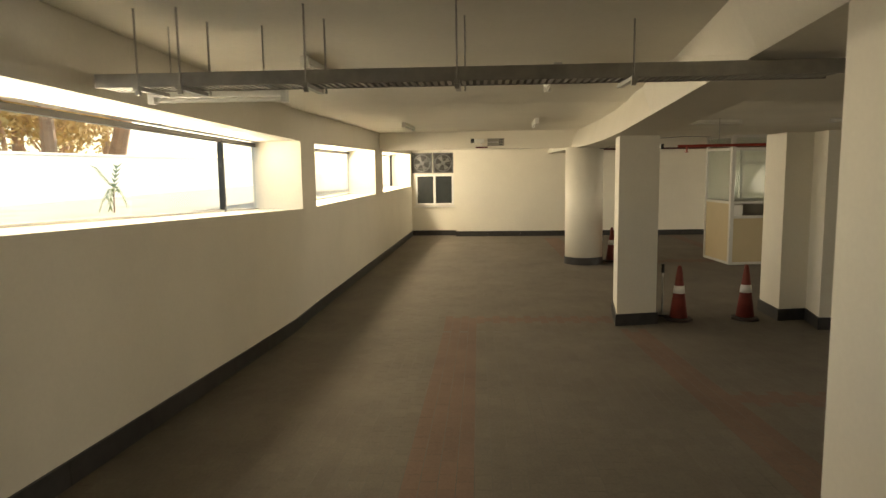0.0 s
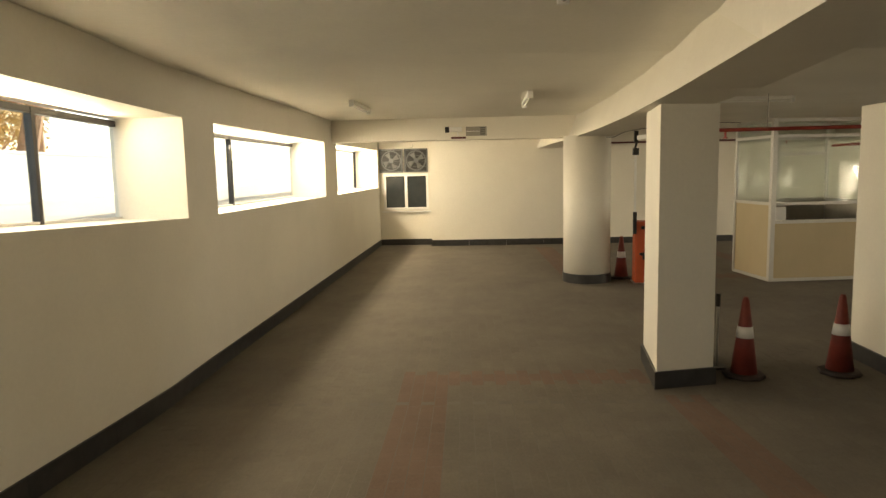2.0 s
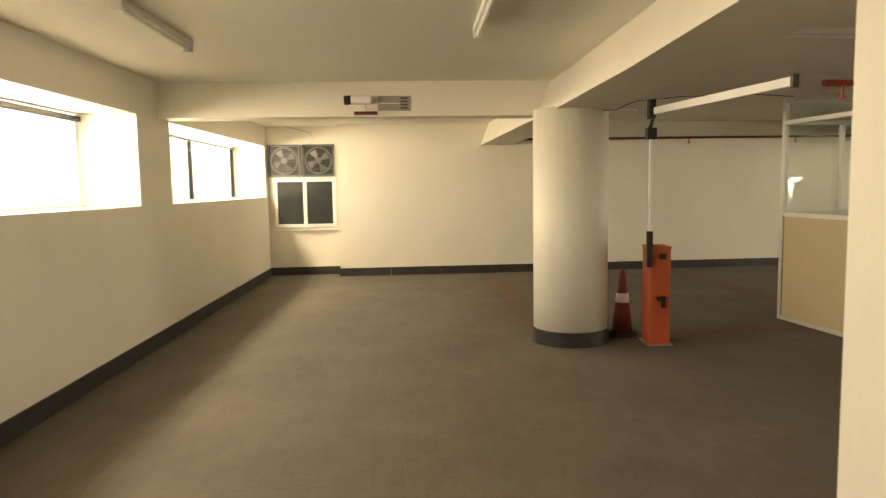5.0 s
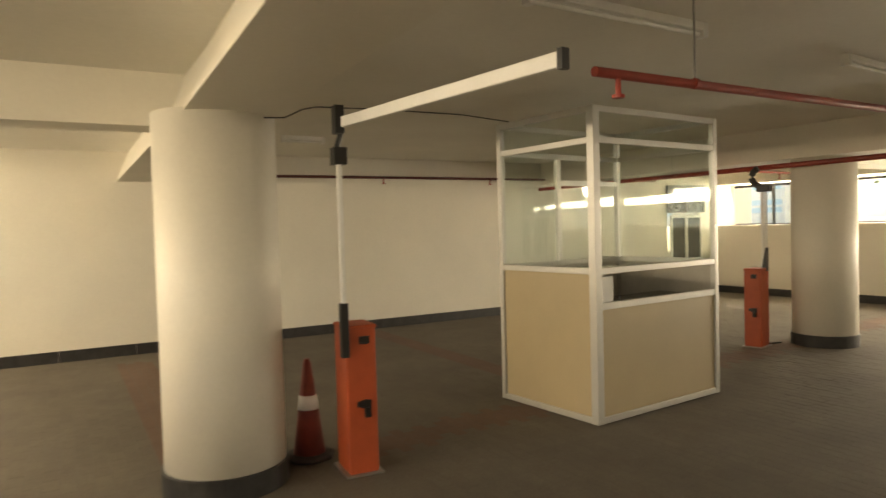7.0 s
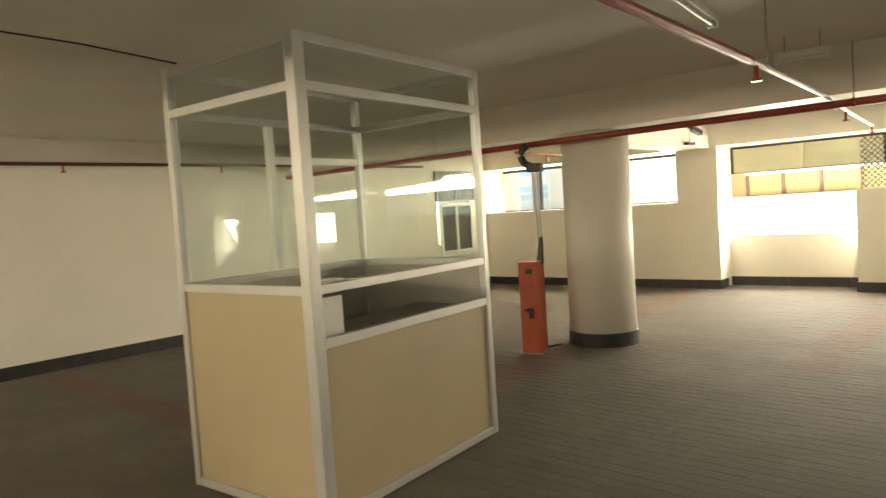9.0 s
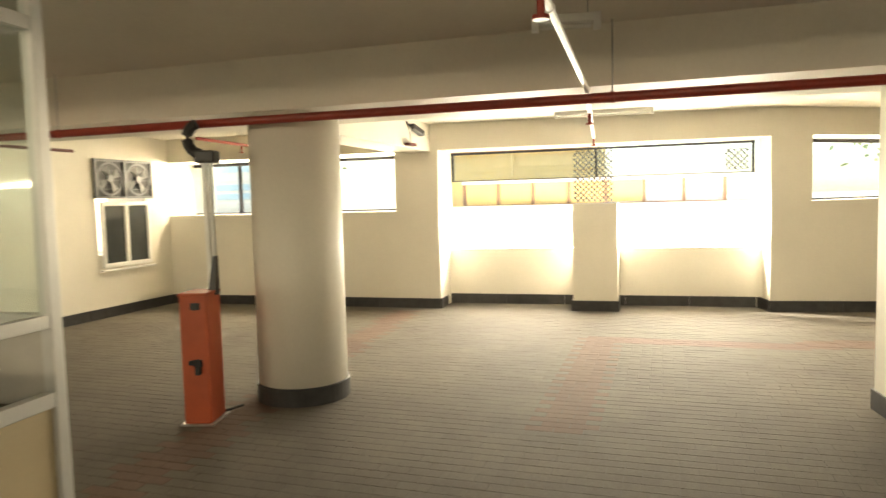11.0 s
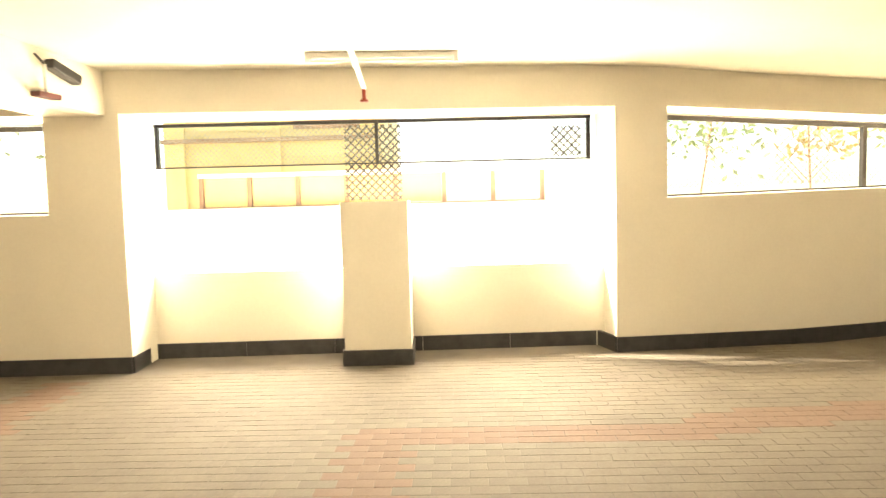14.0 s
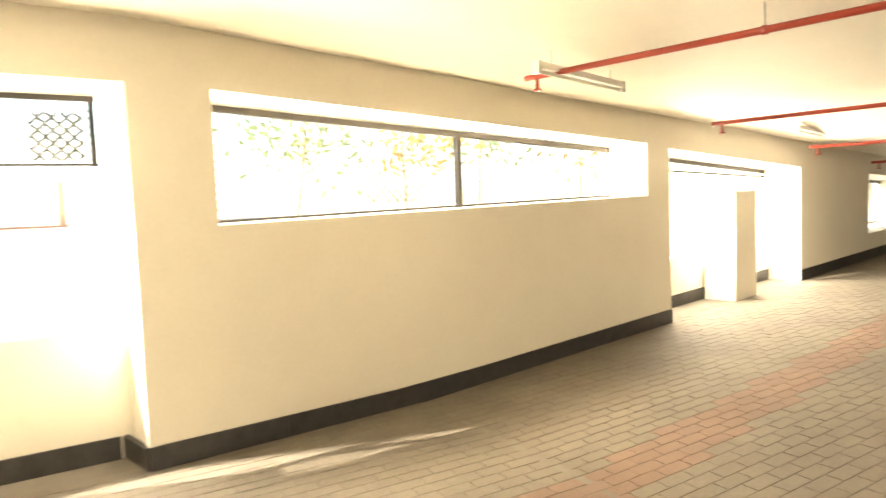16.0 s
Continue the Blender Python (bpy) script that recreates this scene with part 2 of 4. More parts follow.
def lathe(bm, profile, sides=32):
    rings = [[bm.verts.new((r * math.cos(k * math.tau / sides), r * math.sin(k * math.tau / sides), z)) for k in range(sides)] for r, z in profile]
    for one, two in zip(rings, rings[1:]):
        for k in range(sides):
            bm.faces.new((one[k], one[(k + 1) % sides], two[(k + 1) % sides], two[k]))
    bm.faces.new(rings[0][::-1]), bm.faces.new(rings[-1])
    return bm


def structure(ob, label, category):
    return tagged(ob, label, category, kind="structure")


# ---- the plan ----
CEIL = 2.76
BEAM = 2.38


def floor_z(x, y):
    """The drive slopes down to the level parking floor."""
    return max(0.0, 0.052 * (8.8 - y)) if y < 8.8 else 0.0


def ceiling_z(x, y):
    """Underside of the slab: it rises over the drive and falls away in the south of the window bay."""
    if x > 12.8:
        return CEIL + 0.03 - 0.062 * max(0.0, 10.95 - y)
    return CEIL + 0.03 + 0.035 * max(0.0, 9.0 - y) * (1.0 if x < 2.5 else 0.0)


def wall_run(name, a, b, depth, holes, label, top=CEIL, ground=floor_z):
    """A wall from a to b; its inner face runs along the line, its body lies to the left of it.
    holes: (from, to, sill_from, sill_to, head_from, head_to) in metres along the wall."""
    a, b = Vector((*a, 0)), Vector((*b, 0))
    along = (b - a).normalized()
    out = Vector((-along.y, along.x, 0)) * depth
    length = (b - a).length
    bm = bmesh.new()

    def block(s0, s1, low0, low1, high0, high1):
        corners = []
        for s, lo, hi in ((s0, low0, high0), (s1, low1, high1)):
            p = a + along * s
            corners.append([bm.verts.new((*q[:2], z)) for q in (p, p + out) for z in (lo, hi)])
        (a0, a1, a2, a3), (b0, b1, b2, b3) = corners
        for face in ((a0, b0, b1, a1), (a2, a3, b3, b2), (a0, a2, b2, b0), (a1, b1, b3, a3), (a0, a1, a3, a2), (b0, b2, b3, b1)):
            bm.faces.new(face)

    at = 0.0
    for s0, s1, sill0, sill1, head0, head1 in holes:
        if s0 > at:
            block(at, s0, -0.5, -0.5, top, top)
        if max(sill0, sill1) > 0.01:
            block(s0, s1, -0.5, -0.5, sill0, sill1)
        block(s0, s1, head0, head1, top, top)
        at = s1
    if length > at:
        block(at, length, -0.5, -0.5, top, top)
    return structure(part(name, bm, WALL), label, "wall")


def skirting(points, label="dark granite skirting along the foot of the wall", high=0.14, thick=0.018, parent=None):
    """A skirting board along a plan line; the room lies to the right of it."""
    bm = bmesh.new()
    for (x0, y0), (x1, y1) in zip(points, points[1:]):
        way = Vector((x1 - x0, y1 - y0)).normalized()
        side = Vector((way.y, -way.x)) * thick
        steps = max(1, int(math.hypot(x1 - x0, y1 - y0) / 0.9))
        for i in range(steps):
            f, g = i / steps, (i + 1) / steps
            p, q = Vector((x0 + (x1 - x0) * f, y0 + (y1 - y0) * f)), Vector((x0 + (x1 - x0) * g, y0 + (y1 - y0) * g))
            q = q - way * 0.003
            prism(bm, [tuple(p - side), tuple(q - side), tuple(q + side), tuple(p + side)], lambda x, y: floor_z(x, y) - 0.05, lambda x, y: floor_z(x, y) + high)
    ob = part("baseboard", bm, SKIRT, parent)
    return ob if parent is not None else structure(ob, label, "baseboard")

# ---- structure ----
# plan: the outer wall on the west side, the end wall in the north, the window wall in the east
W = [(-0.50, -3.2), (-0.36, 9.85), (-0.04, 20.75)]
E_BEND = (16.85, 10.95)
E_FAR = (18.43, -1.95)

floor_bm = bmesh.new()
for x0, x1 in ((-1.0, 20.5),):
    ys = [-4.0, 8.8, 22.5]
    rows_ = [[floor_bm.verts.new((x, y, floor_z(x, y) - 0.012)) for x in (x0, x1)] for y in ys]
    for one, two in zip(rows_, rows_[1:]):
        floor_bm.faces.new((one[0], one[1], two[1], two[0]))
floor = structure(part("floor", floor_bm, JOINT), "worn grey cement paver floor with red paver bands", "floor")

slab = bmesh.new()
YS = [-4.2, 2.0, 9.0, 10.95, 22.6]
EDGE = [19.2, 18.6, 17.7, 17.5, 17.5]
XS = [[-1.2, 2.0, 12.9, edge] for edge in EDGE]
grid_low = [[slab.verts.new((x, y, ceiling_z(x, y))) for x in xs] for y, xs in zip(YS, XS)]
grid_high = [[slab.verts.new((x, y, 3.4)) for x in xs] for y, xs in zip(YS, XS)]
for i in range(len(YS) - 1):
    for j in range(3):
        for g in (grid_low, grid_high):
            slab.faces.new((g[i][j], g[i][j + 1], g[i + 1][j + 1], g[i + 1][j]))
ceiling = structure(part("ceiling", slab, CEILING), "smooth cream painted concrete ceiling slab", "ceiling")

wall_west_near = wall_run("wall_west", W[0], W[1], 0.66, [(5.3, 12.65, 1.78, 1.505, 2.55, 2.39)], "cream painted basement wall with a long deep window", top=3.4)
wall_west_far = wall_run("wall_west_2", W[1], W[2], 0.6, [(0.3, 4.98, 1.495, 1.485, 2.385, 2.40), (5.88, 10.72, 1.485, 1.48, 2.40, 2.42)], "cream painted basement wall with two deep windows", top=3.4)
skirting([W[0], W[1], W[2]])

wall_north = wall_run("wall_north", (-0.6, 20.79), (1.30, 20.79), 0.4, [], "recessed cream end wall holding the exhaust fans", top=3.4)
wall_north_2 = wall_run("wall_north_2", (1.30, 20.41), (17.5, 20.41), 0.78, [(13.35, 14.35, 0.95, 0.95, 2.40, 2.40)], "long cream painted end wall", top=3.4)
skirting([(-0.05, 20.79), (1.30, 20.79), (1.30, 20.41), (16.3, 20.41)])

# east wall, with its tall recess and strip windows
EA, EB = (16.22, 20.6), (16.40, 15.58)
wall_east = wall_run("wall_east", EA, EB, 0.75, [(0.15, 2.2, 1.49, 1.49, 2.40, 2.40), (2.75, 4.33, 1.49, 1.49, 2.40, 2.40)], "cream painted wall with two strip windows", top=3.4)
skirting([EA, EB, (17.02, 15.63)])
recess_wall = structure(part("wall_east_2", prism(bmesh.new(), [(16.98, 15.68), (17.225, 10.93), (17.425, 10.93), (17.18, 15.68)], -0.5, 0.86), WALL), "low cream parapet wall inside the tall recess", "wall")
recess_head = structure(part("wall_east_3", prism(bmesh.new(), [(16.40, 15.58), (16.852, 10.93), (17.56, 10.97), (17.10, 15.66)], 2.40, 3.4), WALL), "cream painted lintel above the tall recess", "wall")
skirting([(16.98, 15.6), (17.22, 11.08)])
skirting([(17.22, 11.05), E_BEND])
pier = thing("pier", "square cream pier in the tall window recess", "pier")
part("shaft", prism(bmesh.new(), [(16.50, 13.59), (16.52, 12.96), (17.1, 12.98), (17.08, 13.61)], 0.0, 1.54), WALL, pier)
pier_skirt = bmesh.new()
prism(pier_skirt, [(16.48, 13.61), (16.50, 12.94), (17.07, 12.96), (17.05, 13.63)], -0.01, 0.14)
part("skirting", pier_skirt, SKIRT, pier)

wall_east_far = wall_run("wall_east_4", E_BEND, E_FAR, 0.62, [(0.52, 5.14, 1.505, 1.59, 2.39, 2.15), (5.54, 8.6, 0.0, 0.0, 2.10, 1.90), (10.9, 12.8, 0.85, 0.95, 1.80, 1.70)], "cream painted wall with a long strip window and a further recess", top=3.4)
wall_south = wall_run("wall_south", (20.0, -3.5), (-0.6, -3.5), 0.3, [], "plain cream wall that closes the basement", top=3.4)
wall_back = wall_run("wall_back", (20.0, -2.0), (20.0, -3.6), 0.3, [], "plain cream wall that closes the corner", top=3.4)

# beams under the slab
beam_bm = bmesh.new()
# left foot, right foot and top of the beam: it climbs with the slab above the drive
BEAM_L = [(3.515, -3.4), (3.515, 2.2), (3.515, 4.6), (3.512, 6.9), (3.51, 8.15), (3.73, 10.4), (3.85, 12.3), (3.92, 14.6), (3.95, 20.6)]
BEAM_LEAN = [-0.2, -0.22, -0.22, 0.02, 0.18, 0.20, 0.20, 0.20, 0.20]


def drive_beam_z(y):
    return BEAM + 0.07 * max(0.0, 8.15 - y)


beam_rings = []
for (x, y), lean in zip(BEAM_L, BEAM_LEAN):
    top_z, low_z = ceiling_z(2.0, y) + 0.1, drive_beam_z(y)
    beam_rings.append([beam_bm.verts.new(v) for v in ((x, y, low_z), (x + lean, y, top_z), (x + 0.56, y, top_z), (x + 0.56, y, low_z))])
for one, two in zip(beam_rings, beam_rings[1:]):
    for k in range(4):
        beam_bm.faces.new((one[k], two[k], two[(k + 1) % 4], one[(k + 1) % 4]))
structure(part("beam", beam_bm, WALL), "deep cream painted concrete beam following the drive", "beam")
structure(part("beam", boxed(-0.4, 15.4, BEAM + 0.03, 4.3, 15.75, CEIL + 0.3), WALL), "cream cross beam under the ceiling slab", "beam")
structure(part("beam", prism(bmesh.new(), [(11.48, 9.0), (12.72, 9.0), (12.24, 20.5), (11.24, 20.5)], BEAM, CEIL + 0.3), WALL), "wide cream beam along the window bay", "beam")
structure(part("beam", boxed(12.3, 15.7, BEAM + 0.003, 16.5, 16.25, CEIL + 0.3), WALL), "cream cross beam carrying a camera", "beam")
structure(part("beam", prism(bmesh.new(), [(11.55, -3.4), (12.8, -3.4), (12.72, 9.0), (11.48, 9.0)], BEAM, CEIL + 0.3), WALL), "wide cream beam continuing past the pillars", "beam")


def round_column(x, y, r, label):
    ob = thing("round_column", label, "column", pose(x, y, 0))
    part("shaft", lathe(bmesh.new(), [(r, 0.0), (r, BEAM + 0.02)], 48), WALL, ob, smooth=False)
    for poly in ob.children[0].data.polygons:
        poly.use_smooth = len(poly.vertices) == 4
    part("skirting", lathe(bmesh.new(), [(r + 0.018, -0.01), (r + 0.018, 0.135), (r + 0.012, 0.14), (r - 0.01, 0.14)], 48), SKIRT, ob, "dark granite skirting")
    return ob


def square_pillar(outline, label, foot=0.0, head=BEAM):
    ob = thing("square_pillar", label, "column")
    part("shaft", prism(bmesh.new(), outline, foot - 0.3, head + 0.02), WALL, ob)
    cx, cy = sum(p[0] for p in outline) / len(outline), sum(p[1] for p in outline) / len(outline)
    grown = [(x + math.copysign(0.02, x - cx), y + math.copysign(0.02, y - cy)) for x, y in outline]
    part("skirting", prism(bmesh.new(), grown, lambda x, y: floor_z(x, y) - 0.1, lambda x, y: floor_z(x, y) + 0.14), SKIRT, ob, "dark granite skirting")
    return ob


round_column(4.15, 14.80, 0.385, "round cream painted concrete column beside an orange barrier")
round_column(11.80, 15.31, 0.378, "round cream painted concrete column by the window bay")
square_pillar([(3.70, 9.15), (4.22, 9.27), (4.35, 10.15), (3.83, 10.05)], "square cream pillar standing beside traffic cones")
square_pillar([(5.83, 9.43), (6.20, 9.50), (6.10, 8.95), (7.2, 8.95), (7.2, 10.1), (5.86, 10.1)], "broad stepped cream pillar beside a traffic cone")
square_pillar([(3.52, 2.66), (4.07, 2.66), (4.07, 3.71), (3.52, 3.71)], "square cream pillar by the sloping drive", foot=0.3, head=2.72)
square_pillar([(12.0, 10.77), (12.0, 10.2), (12.45, 10.2), (12.45, 10.83)], "square cream pillar by the window bay")

# ---- windows ----
def strip_window(name, a, b, inset, sill, head, mullions, label, rail=0.05, sills=None, heads=None, bar_w=0.022, sill_paint=None):
    """A dark framed strip window standing back in a deep opening."""
    a, b = Vector((*a, 0)), Vector((*b, 0))
    along = (b - a).normalized()
    out = Vector((-along.y, along.x, 0))
    ob = structure(new(name), label, "window")
    m = Matrix.Translation(a + out * inset) @ Matrix(((along.x, out.x, 0, 0), (along.y, out.y, 0, 0), (0, 0, 1, 0), (0, 0, 0, 1)))
    ob.matrix_basis = m
    length = (b - a).length
    h0, h1 = heads or (head, head)
    s0, s1 = sills or (sill, sill)

    def bar(z0, z1, w):
        bm = bmesh.new()
        prism(bm, [(0, 0), (length, 0), (length, 0.05), (0, 0.05)], lambda x, y: z0 + (z1 - z0) * x / length, lambda x, y: z0 + (z1 - z0) * x / length + w)
        return bm
    part("frame_rail", bar(h0 - rail, h1 - rail, rail), DARK, ob)
    part("frame_rail", bar(s0 + 0.003, s1 + 0.003, rail * 0.4), sill_paint or DARK, ob)
    for x in mullions:
        part("mullion", boxed(x - bar_w, -0.004, s0 + (s1 - s0) * x / length, x + bar_w, 0.056, h0 + (h1 - h0) * x / length - 0.004), DARK, ob)
    pane = bmesh.new()
    prism(pane, [(0.01, 0.022), (length - 0.01, 0.022), (length - 0.01, 0.028), (0.01, 0.028)], lambda x, y: s0 + (s1 - s0) * x / length + 0.01, lambda x, y: h0 + (h1 - h0) * x / length - 0.01)
    glass_ob = part("pane", pane, PANE, ob)
    glass_ob.visible_shadow = False
    return ob


def along(a, b, s):
    length = math.hypot(b[0] - a[0], b[1] - a[1])
    return (a[0] + (b[0] - a[0]) * s / length, a[1] + (b[1] - a[1]) * s / length)


strip_window("window_1", along(W[0], W[1], 5.3), along(W[0], W[1], 12.65), 0.60, 1.6, 2.4, [2.1, 6.22], "long dark framed strip window in a deep white reveal", sills=(1.78, 1.505), heads=(2.53, 2.37), sill_paint=WHITE)
strip_window("window_2", along(W[1], W[2], 0.3), along(W[1], W[2], 4.98), 0.54, 1.488, 2.375, [1.86], "dark framed strip window in a deep white reveal", sill_paint=WHITE)
strip_window("window_3", along(W[1], W[2], 5.88), along(W[1], W[2], 10.72), 0.54, 1.485, 2.39, [2.4, 4.7], "dark framed strip window near the end wall", rail=0.03, bar_w=0.011, sill_paint=WHITE)
strip_window("window_4", along(EA, EB, 0.15), along(EA, EB, 2.2), 0.68, 1.495, 2.39, [1.0], "dark framed strip window in the east wall")
strip_window("window_5", along(EA, EB, 2.75), along(EA, EB, 4.33), 0.68, 1.495, 2.39, [], "dark framed strip window beside the cross beam")
strip_window("window_6", (17.18, 15.62), (17.40, 11.08), 0.0, 1.93, 2.39, [0.025, 2.3, 4.52], "dark framed clerestory window hung in the tall recess", rail=0.034, bar_w=0.018)
strip_window("window_7", along(E_BEND, E_FAR, 0.52), along(E_BEND, E_FAR, 5.14), 0.5, 1.505, 2.36, [2.45], "long dark framed strip window in the far wall", sills=(1.505, 1.59), heads=(2.38, 2.14))
strip_window("window_8", along(E_BEND, E_FAR, 5.54), along(E_BEND, E_FAR, 8.6), 0.5, 1.95, 1.98, [], "dark window rail in the further recess", sills=(1.9, 1.78), heads=(2.09, 1.89))
strip_window("window_11", along(E_BEND, E_FAR, 10.9), along(E_BEND, E_FAR, 12.8), 0.5, 0.86, 1.76, [0.9], "dark framed window at the far end of the wall", sills=(0.86, 0.96), heads=(1.79, 1.69))
far_parapet = wall_run("wall_east_5", along(E_BEND, E_FAR, 5.54), along(E_BEND, E_FAR, 8.6), 0.12, [], "low cream parapet in the further recess", top=0.8)
off = Vector((E_FAR[0] - E_BEND[0], E_FAR[1] - E_BEND[1])).normalized()
far_parapet.location = (-off.y * 0.45, off.x * 0.45, 0)
skirting([E_BEND, along(E_BEND, E_FAR, 5.54)])
skirting([along(E_BEND, E_FAR, 8.6), E_FAR])
base_a, base_b = along(E_BEND, E_FAR, 5.56), along(E_BEND, E_FAR, 8.58)
skirting([(base_a[0] - off.y * 0.45, base_a[1] + off.x * 0.45), (base_b[0] - off.y * 0.45, base_b[1] + off.x * 0.45)])
far_pier = thing("pier", "square cream pier in the further recess", "pier")
pa = along(E_BEND, E_FAR, 6.9)
pb = along(E_BEND, E_FAR, 7.4)
part("shaft", prism(bmesh.new(), [pa, pb, (pb[0] - off.y * 0.42, pb[1] + off.x * 0.42), (pa[0] - off.y * 0.42, pa[1] + off.x * 0.42)], 0.0, 1.6), WALL, far_pier)
foot_a, foot_b = along(E_BEND, E_FAR, 6.88), along(E_BEND, E_FAR, 7.42)
part("skirting", prism(bmesh.new(), [(foot_a[0] + off.y * 0.02, foot_a[1] - off.x * 0.02), (foot_b[0] + off.y * 0.02, foot_b[1] - off.x * 0.02), (foot_b[0] - off.y * 0.43, foot_b[1] + off.x * 0.43), (foot_a[0] - off.y * 0.43, foot_a[1] + off.x * 0.43)], -0.01, 0.14), SKIRT, far_pier, "dark granite skirting")

# ---- outside ----
ground_bm = bmesh.new()
for outline in ([(-60, -60), (-1.25, -60), (-1.25, 80), (-60, 80)], [(19.7, -60), (90, -60), (90, 80), (19.7, 80)], [(-1.25, 21.4), (19.7, 21.4), (19.7, 80), (-1.25, 80)], [(-1.25, -60), (19.7, -60), (19.7, -4.4), (-1.25, -4.4)]):
    ground_bm.faces.new([ground_bm.verts.new((x, y, 1.46)) for x, y in outline])
structure(part("ground", ground_bm, EARTH), "pale sunlit sandy ground outside the basement", "ground")
# sunken light well along the east side
structure(part("retaining_wall", boxed(19.55, -4.4, -0.4, 19.75, 21.4, 1.50), OUTER_WALL), "whitewashed retaining wall of the sunken light well", "wall")
structure(part("light_well_floor", prism(bmesh.new(), [(17.45, 21.3), (17.45, 15.7), (17.64, 10.9), (18.0, 8.0), (19.2, -4.3), (19.54, -4.3), (19.54, 21.3)], -0.4, 0.45), OUTER_WALL), "pale cement floor of the light well", "floor")


def compound_wall(x0, y0, x1, y1, z1, label, material=OUTER_WALL):
    ob = thing("compound_wall", label, "wall")
    part("wall_body", boxed(x0, y0, 1.4, x1, y1, z1), material, ob)
    part("coping", boxed(x0 - 0.01, y0 - 0.01, z1 + 0.002, x1 + 0.01, y1 + 0.01, z1 + 0.05), material, ob)
    return ob


compound_wall(-6.4, -20, -6.2, 30, 2.36, "sunlit whitewashed compound wall outside the windows")


def tree(x, y, z, height, trunk_r, seed, label, leaf, lean=0.0, leaves=90):
    rng = random.Random(seed)
    ob = thing("tree", label, "tree", pose(x, y, z))
    trunk = bmesh.new()
    tips = []
    base = Vector((0, 0, -0.1))
    top = Vector((lean, rng.uniform(-0.3, 0.3), height * 0.55))
    rod(trunk, base, top, trunk_r, 10, trunk_r * 0.6)
    for i in range(7):
        start = base.lerp(top, 0.45 + 0.08 * i)
        way = Vector((rng.uniform(-1, 1), rng.uniform(-1, 1), rng.uniform(0.5, 1.3))).normalized()
        mid = start + way * height * 0.22
        end = mid + (way + Vector((rng.uniform(-.4, .4), rng.uniform(-.4, .4), 0.1))).normalized() * height * 0.22
        rod(trunk, start, mid, trunk_r * 0.4, 7, trunk_r * 0.25)
        rod(trunk, mid, end, trunk_r * 0.25, 6, trunk_r * 0.08)
        tips += [mid, end, (mid + end) / 2]
    part("trunk", trunk, BARK, ob)
    verts, faces = [], []
    for tip in tips:
        for _ in range(leaves):
            c = tip + Vector((rng.gauss(0, 0.5), rng.gauss(0, 0.5), rng.gauss(0, 0.35)))
            u = Vector((rng.uniform(-1, 1), rng.uniform(-1, 1), rng.uniform(-1, 1))).normalized() * rng.uniform(0.07, 0.14)
            v = u.cross(Vector((rng.uniform(-1, 1), rng.uniform(-1, 1), rng.uniform(-1, 1)))).normalized() * 0.05
            n = len(verts)
            verts += [c - u, c + v, c + u, c - v]
            faces.append((n, n + 1, n + 2, n + 3))
    data = bpy.data.meshes.new("crown")
    data.from_pydata([tuple(v) for v in verts], [], faces)
    data.materials.append(leaf)
    crown = new("crown", data)
    crown.parent = ob
    return ob


tree(-8.4, 16.6, 1.46, 7.5, 0.2, 3, "slim tree with pale bark outside the wall", DRY_LEAF)
tree(-8.7, 19.6, 1.46, 8.0, 0.26, 4, "leaning tree with reddish bark outside the wall", DRY_LEAF, 1.3)
tree(-9.3, 14.9, 1.46, 7.0, 0.22, 5, "slim tree with dry leaves outside the wall", DRY_LEAF)
tree(-12.0, 20.5, 1.46, 7.5, 0.2, 6, "leafy tree far behind the wall", DRY_LEAF)
tree(-12.5, 17.0, 1.46, 7.0, 0.2, 7, "dry leaved tree behind the wall", DRY_LEAF)
tree(-13.0, 24.5, 1.46, 8.0, 0.2, 8, "dry leaved tree behind the wall", DRY_LEAF)
tree(-14.0, 29.0, 1.46, 8.0, 0.2, 9, "dry leaved tree behind the wall", DRY_LEAF)

for k, (bx, by) in enumerate(((-10.2, 15.6), (-10.6, 18.2), (-11.4, 21.0), (-12.6, 23.2), (-14.0, 26.5), (-15.5, 21.8))):
    tree(bx, by, 1.46, 4.4, 0.09, 30 + k, "low dry leaved tree behind the compound wall", DRY_LEAF)


def small_palm(x, y, z, label):
    ob = thing("palm_sapling", label, "plant", pose(x, y, z))
    part("stem", rod(bmesh.new(), (0, 0, -0.05), (0.015, 0, 0.36), 0.012, 8, 0.008), BARK, ob)
    rng = random.Random(21)
    for k in range(8):
        bm = bmesh.new()
        turn, reach, rise = k * 2.4, rng.uniform(0.14, 0.26), rng.uniform(0.08, 0.24)
        drop = rng.uniform(0.2, 0.5) if k < 6 else 0.0
        points = [Vector((0.012 + math.cos(turn) * reach * f, math.sin(turn) * reach * f, 0.27 + 0.012 * k + rise * 1.6 * f - drop * f * f)) for f in (0, 0.2, 0.4, 0.6, 0.8, 1.0)]
        side = Vector((-math.sin(turn), math.cos(turn), 0))
        for p, q in zip(points, points[1:]):
            for s in (-1, 1):
                root = p.lerp(q, 0.7)
                tip = q + side * s * 0.065 + Vector((0, 0, -0.03)) + (q - p)
                bm.faces.new([bm.verts.new(v) for v in (p, root, tip)])
            bm.faces.new([bm.verts.new(v) for v in (p - side * 0.004, p + side * 0.004, q + side * 0.004, q - side * 0.004)])
        part("frond", bm, PALM_LEAF, ob)
    return ob


small_palm(-3.1, 9.75, 1.46, "young palm growing in front of the compound wall")

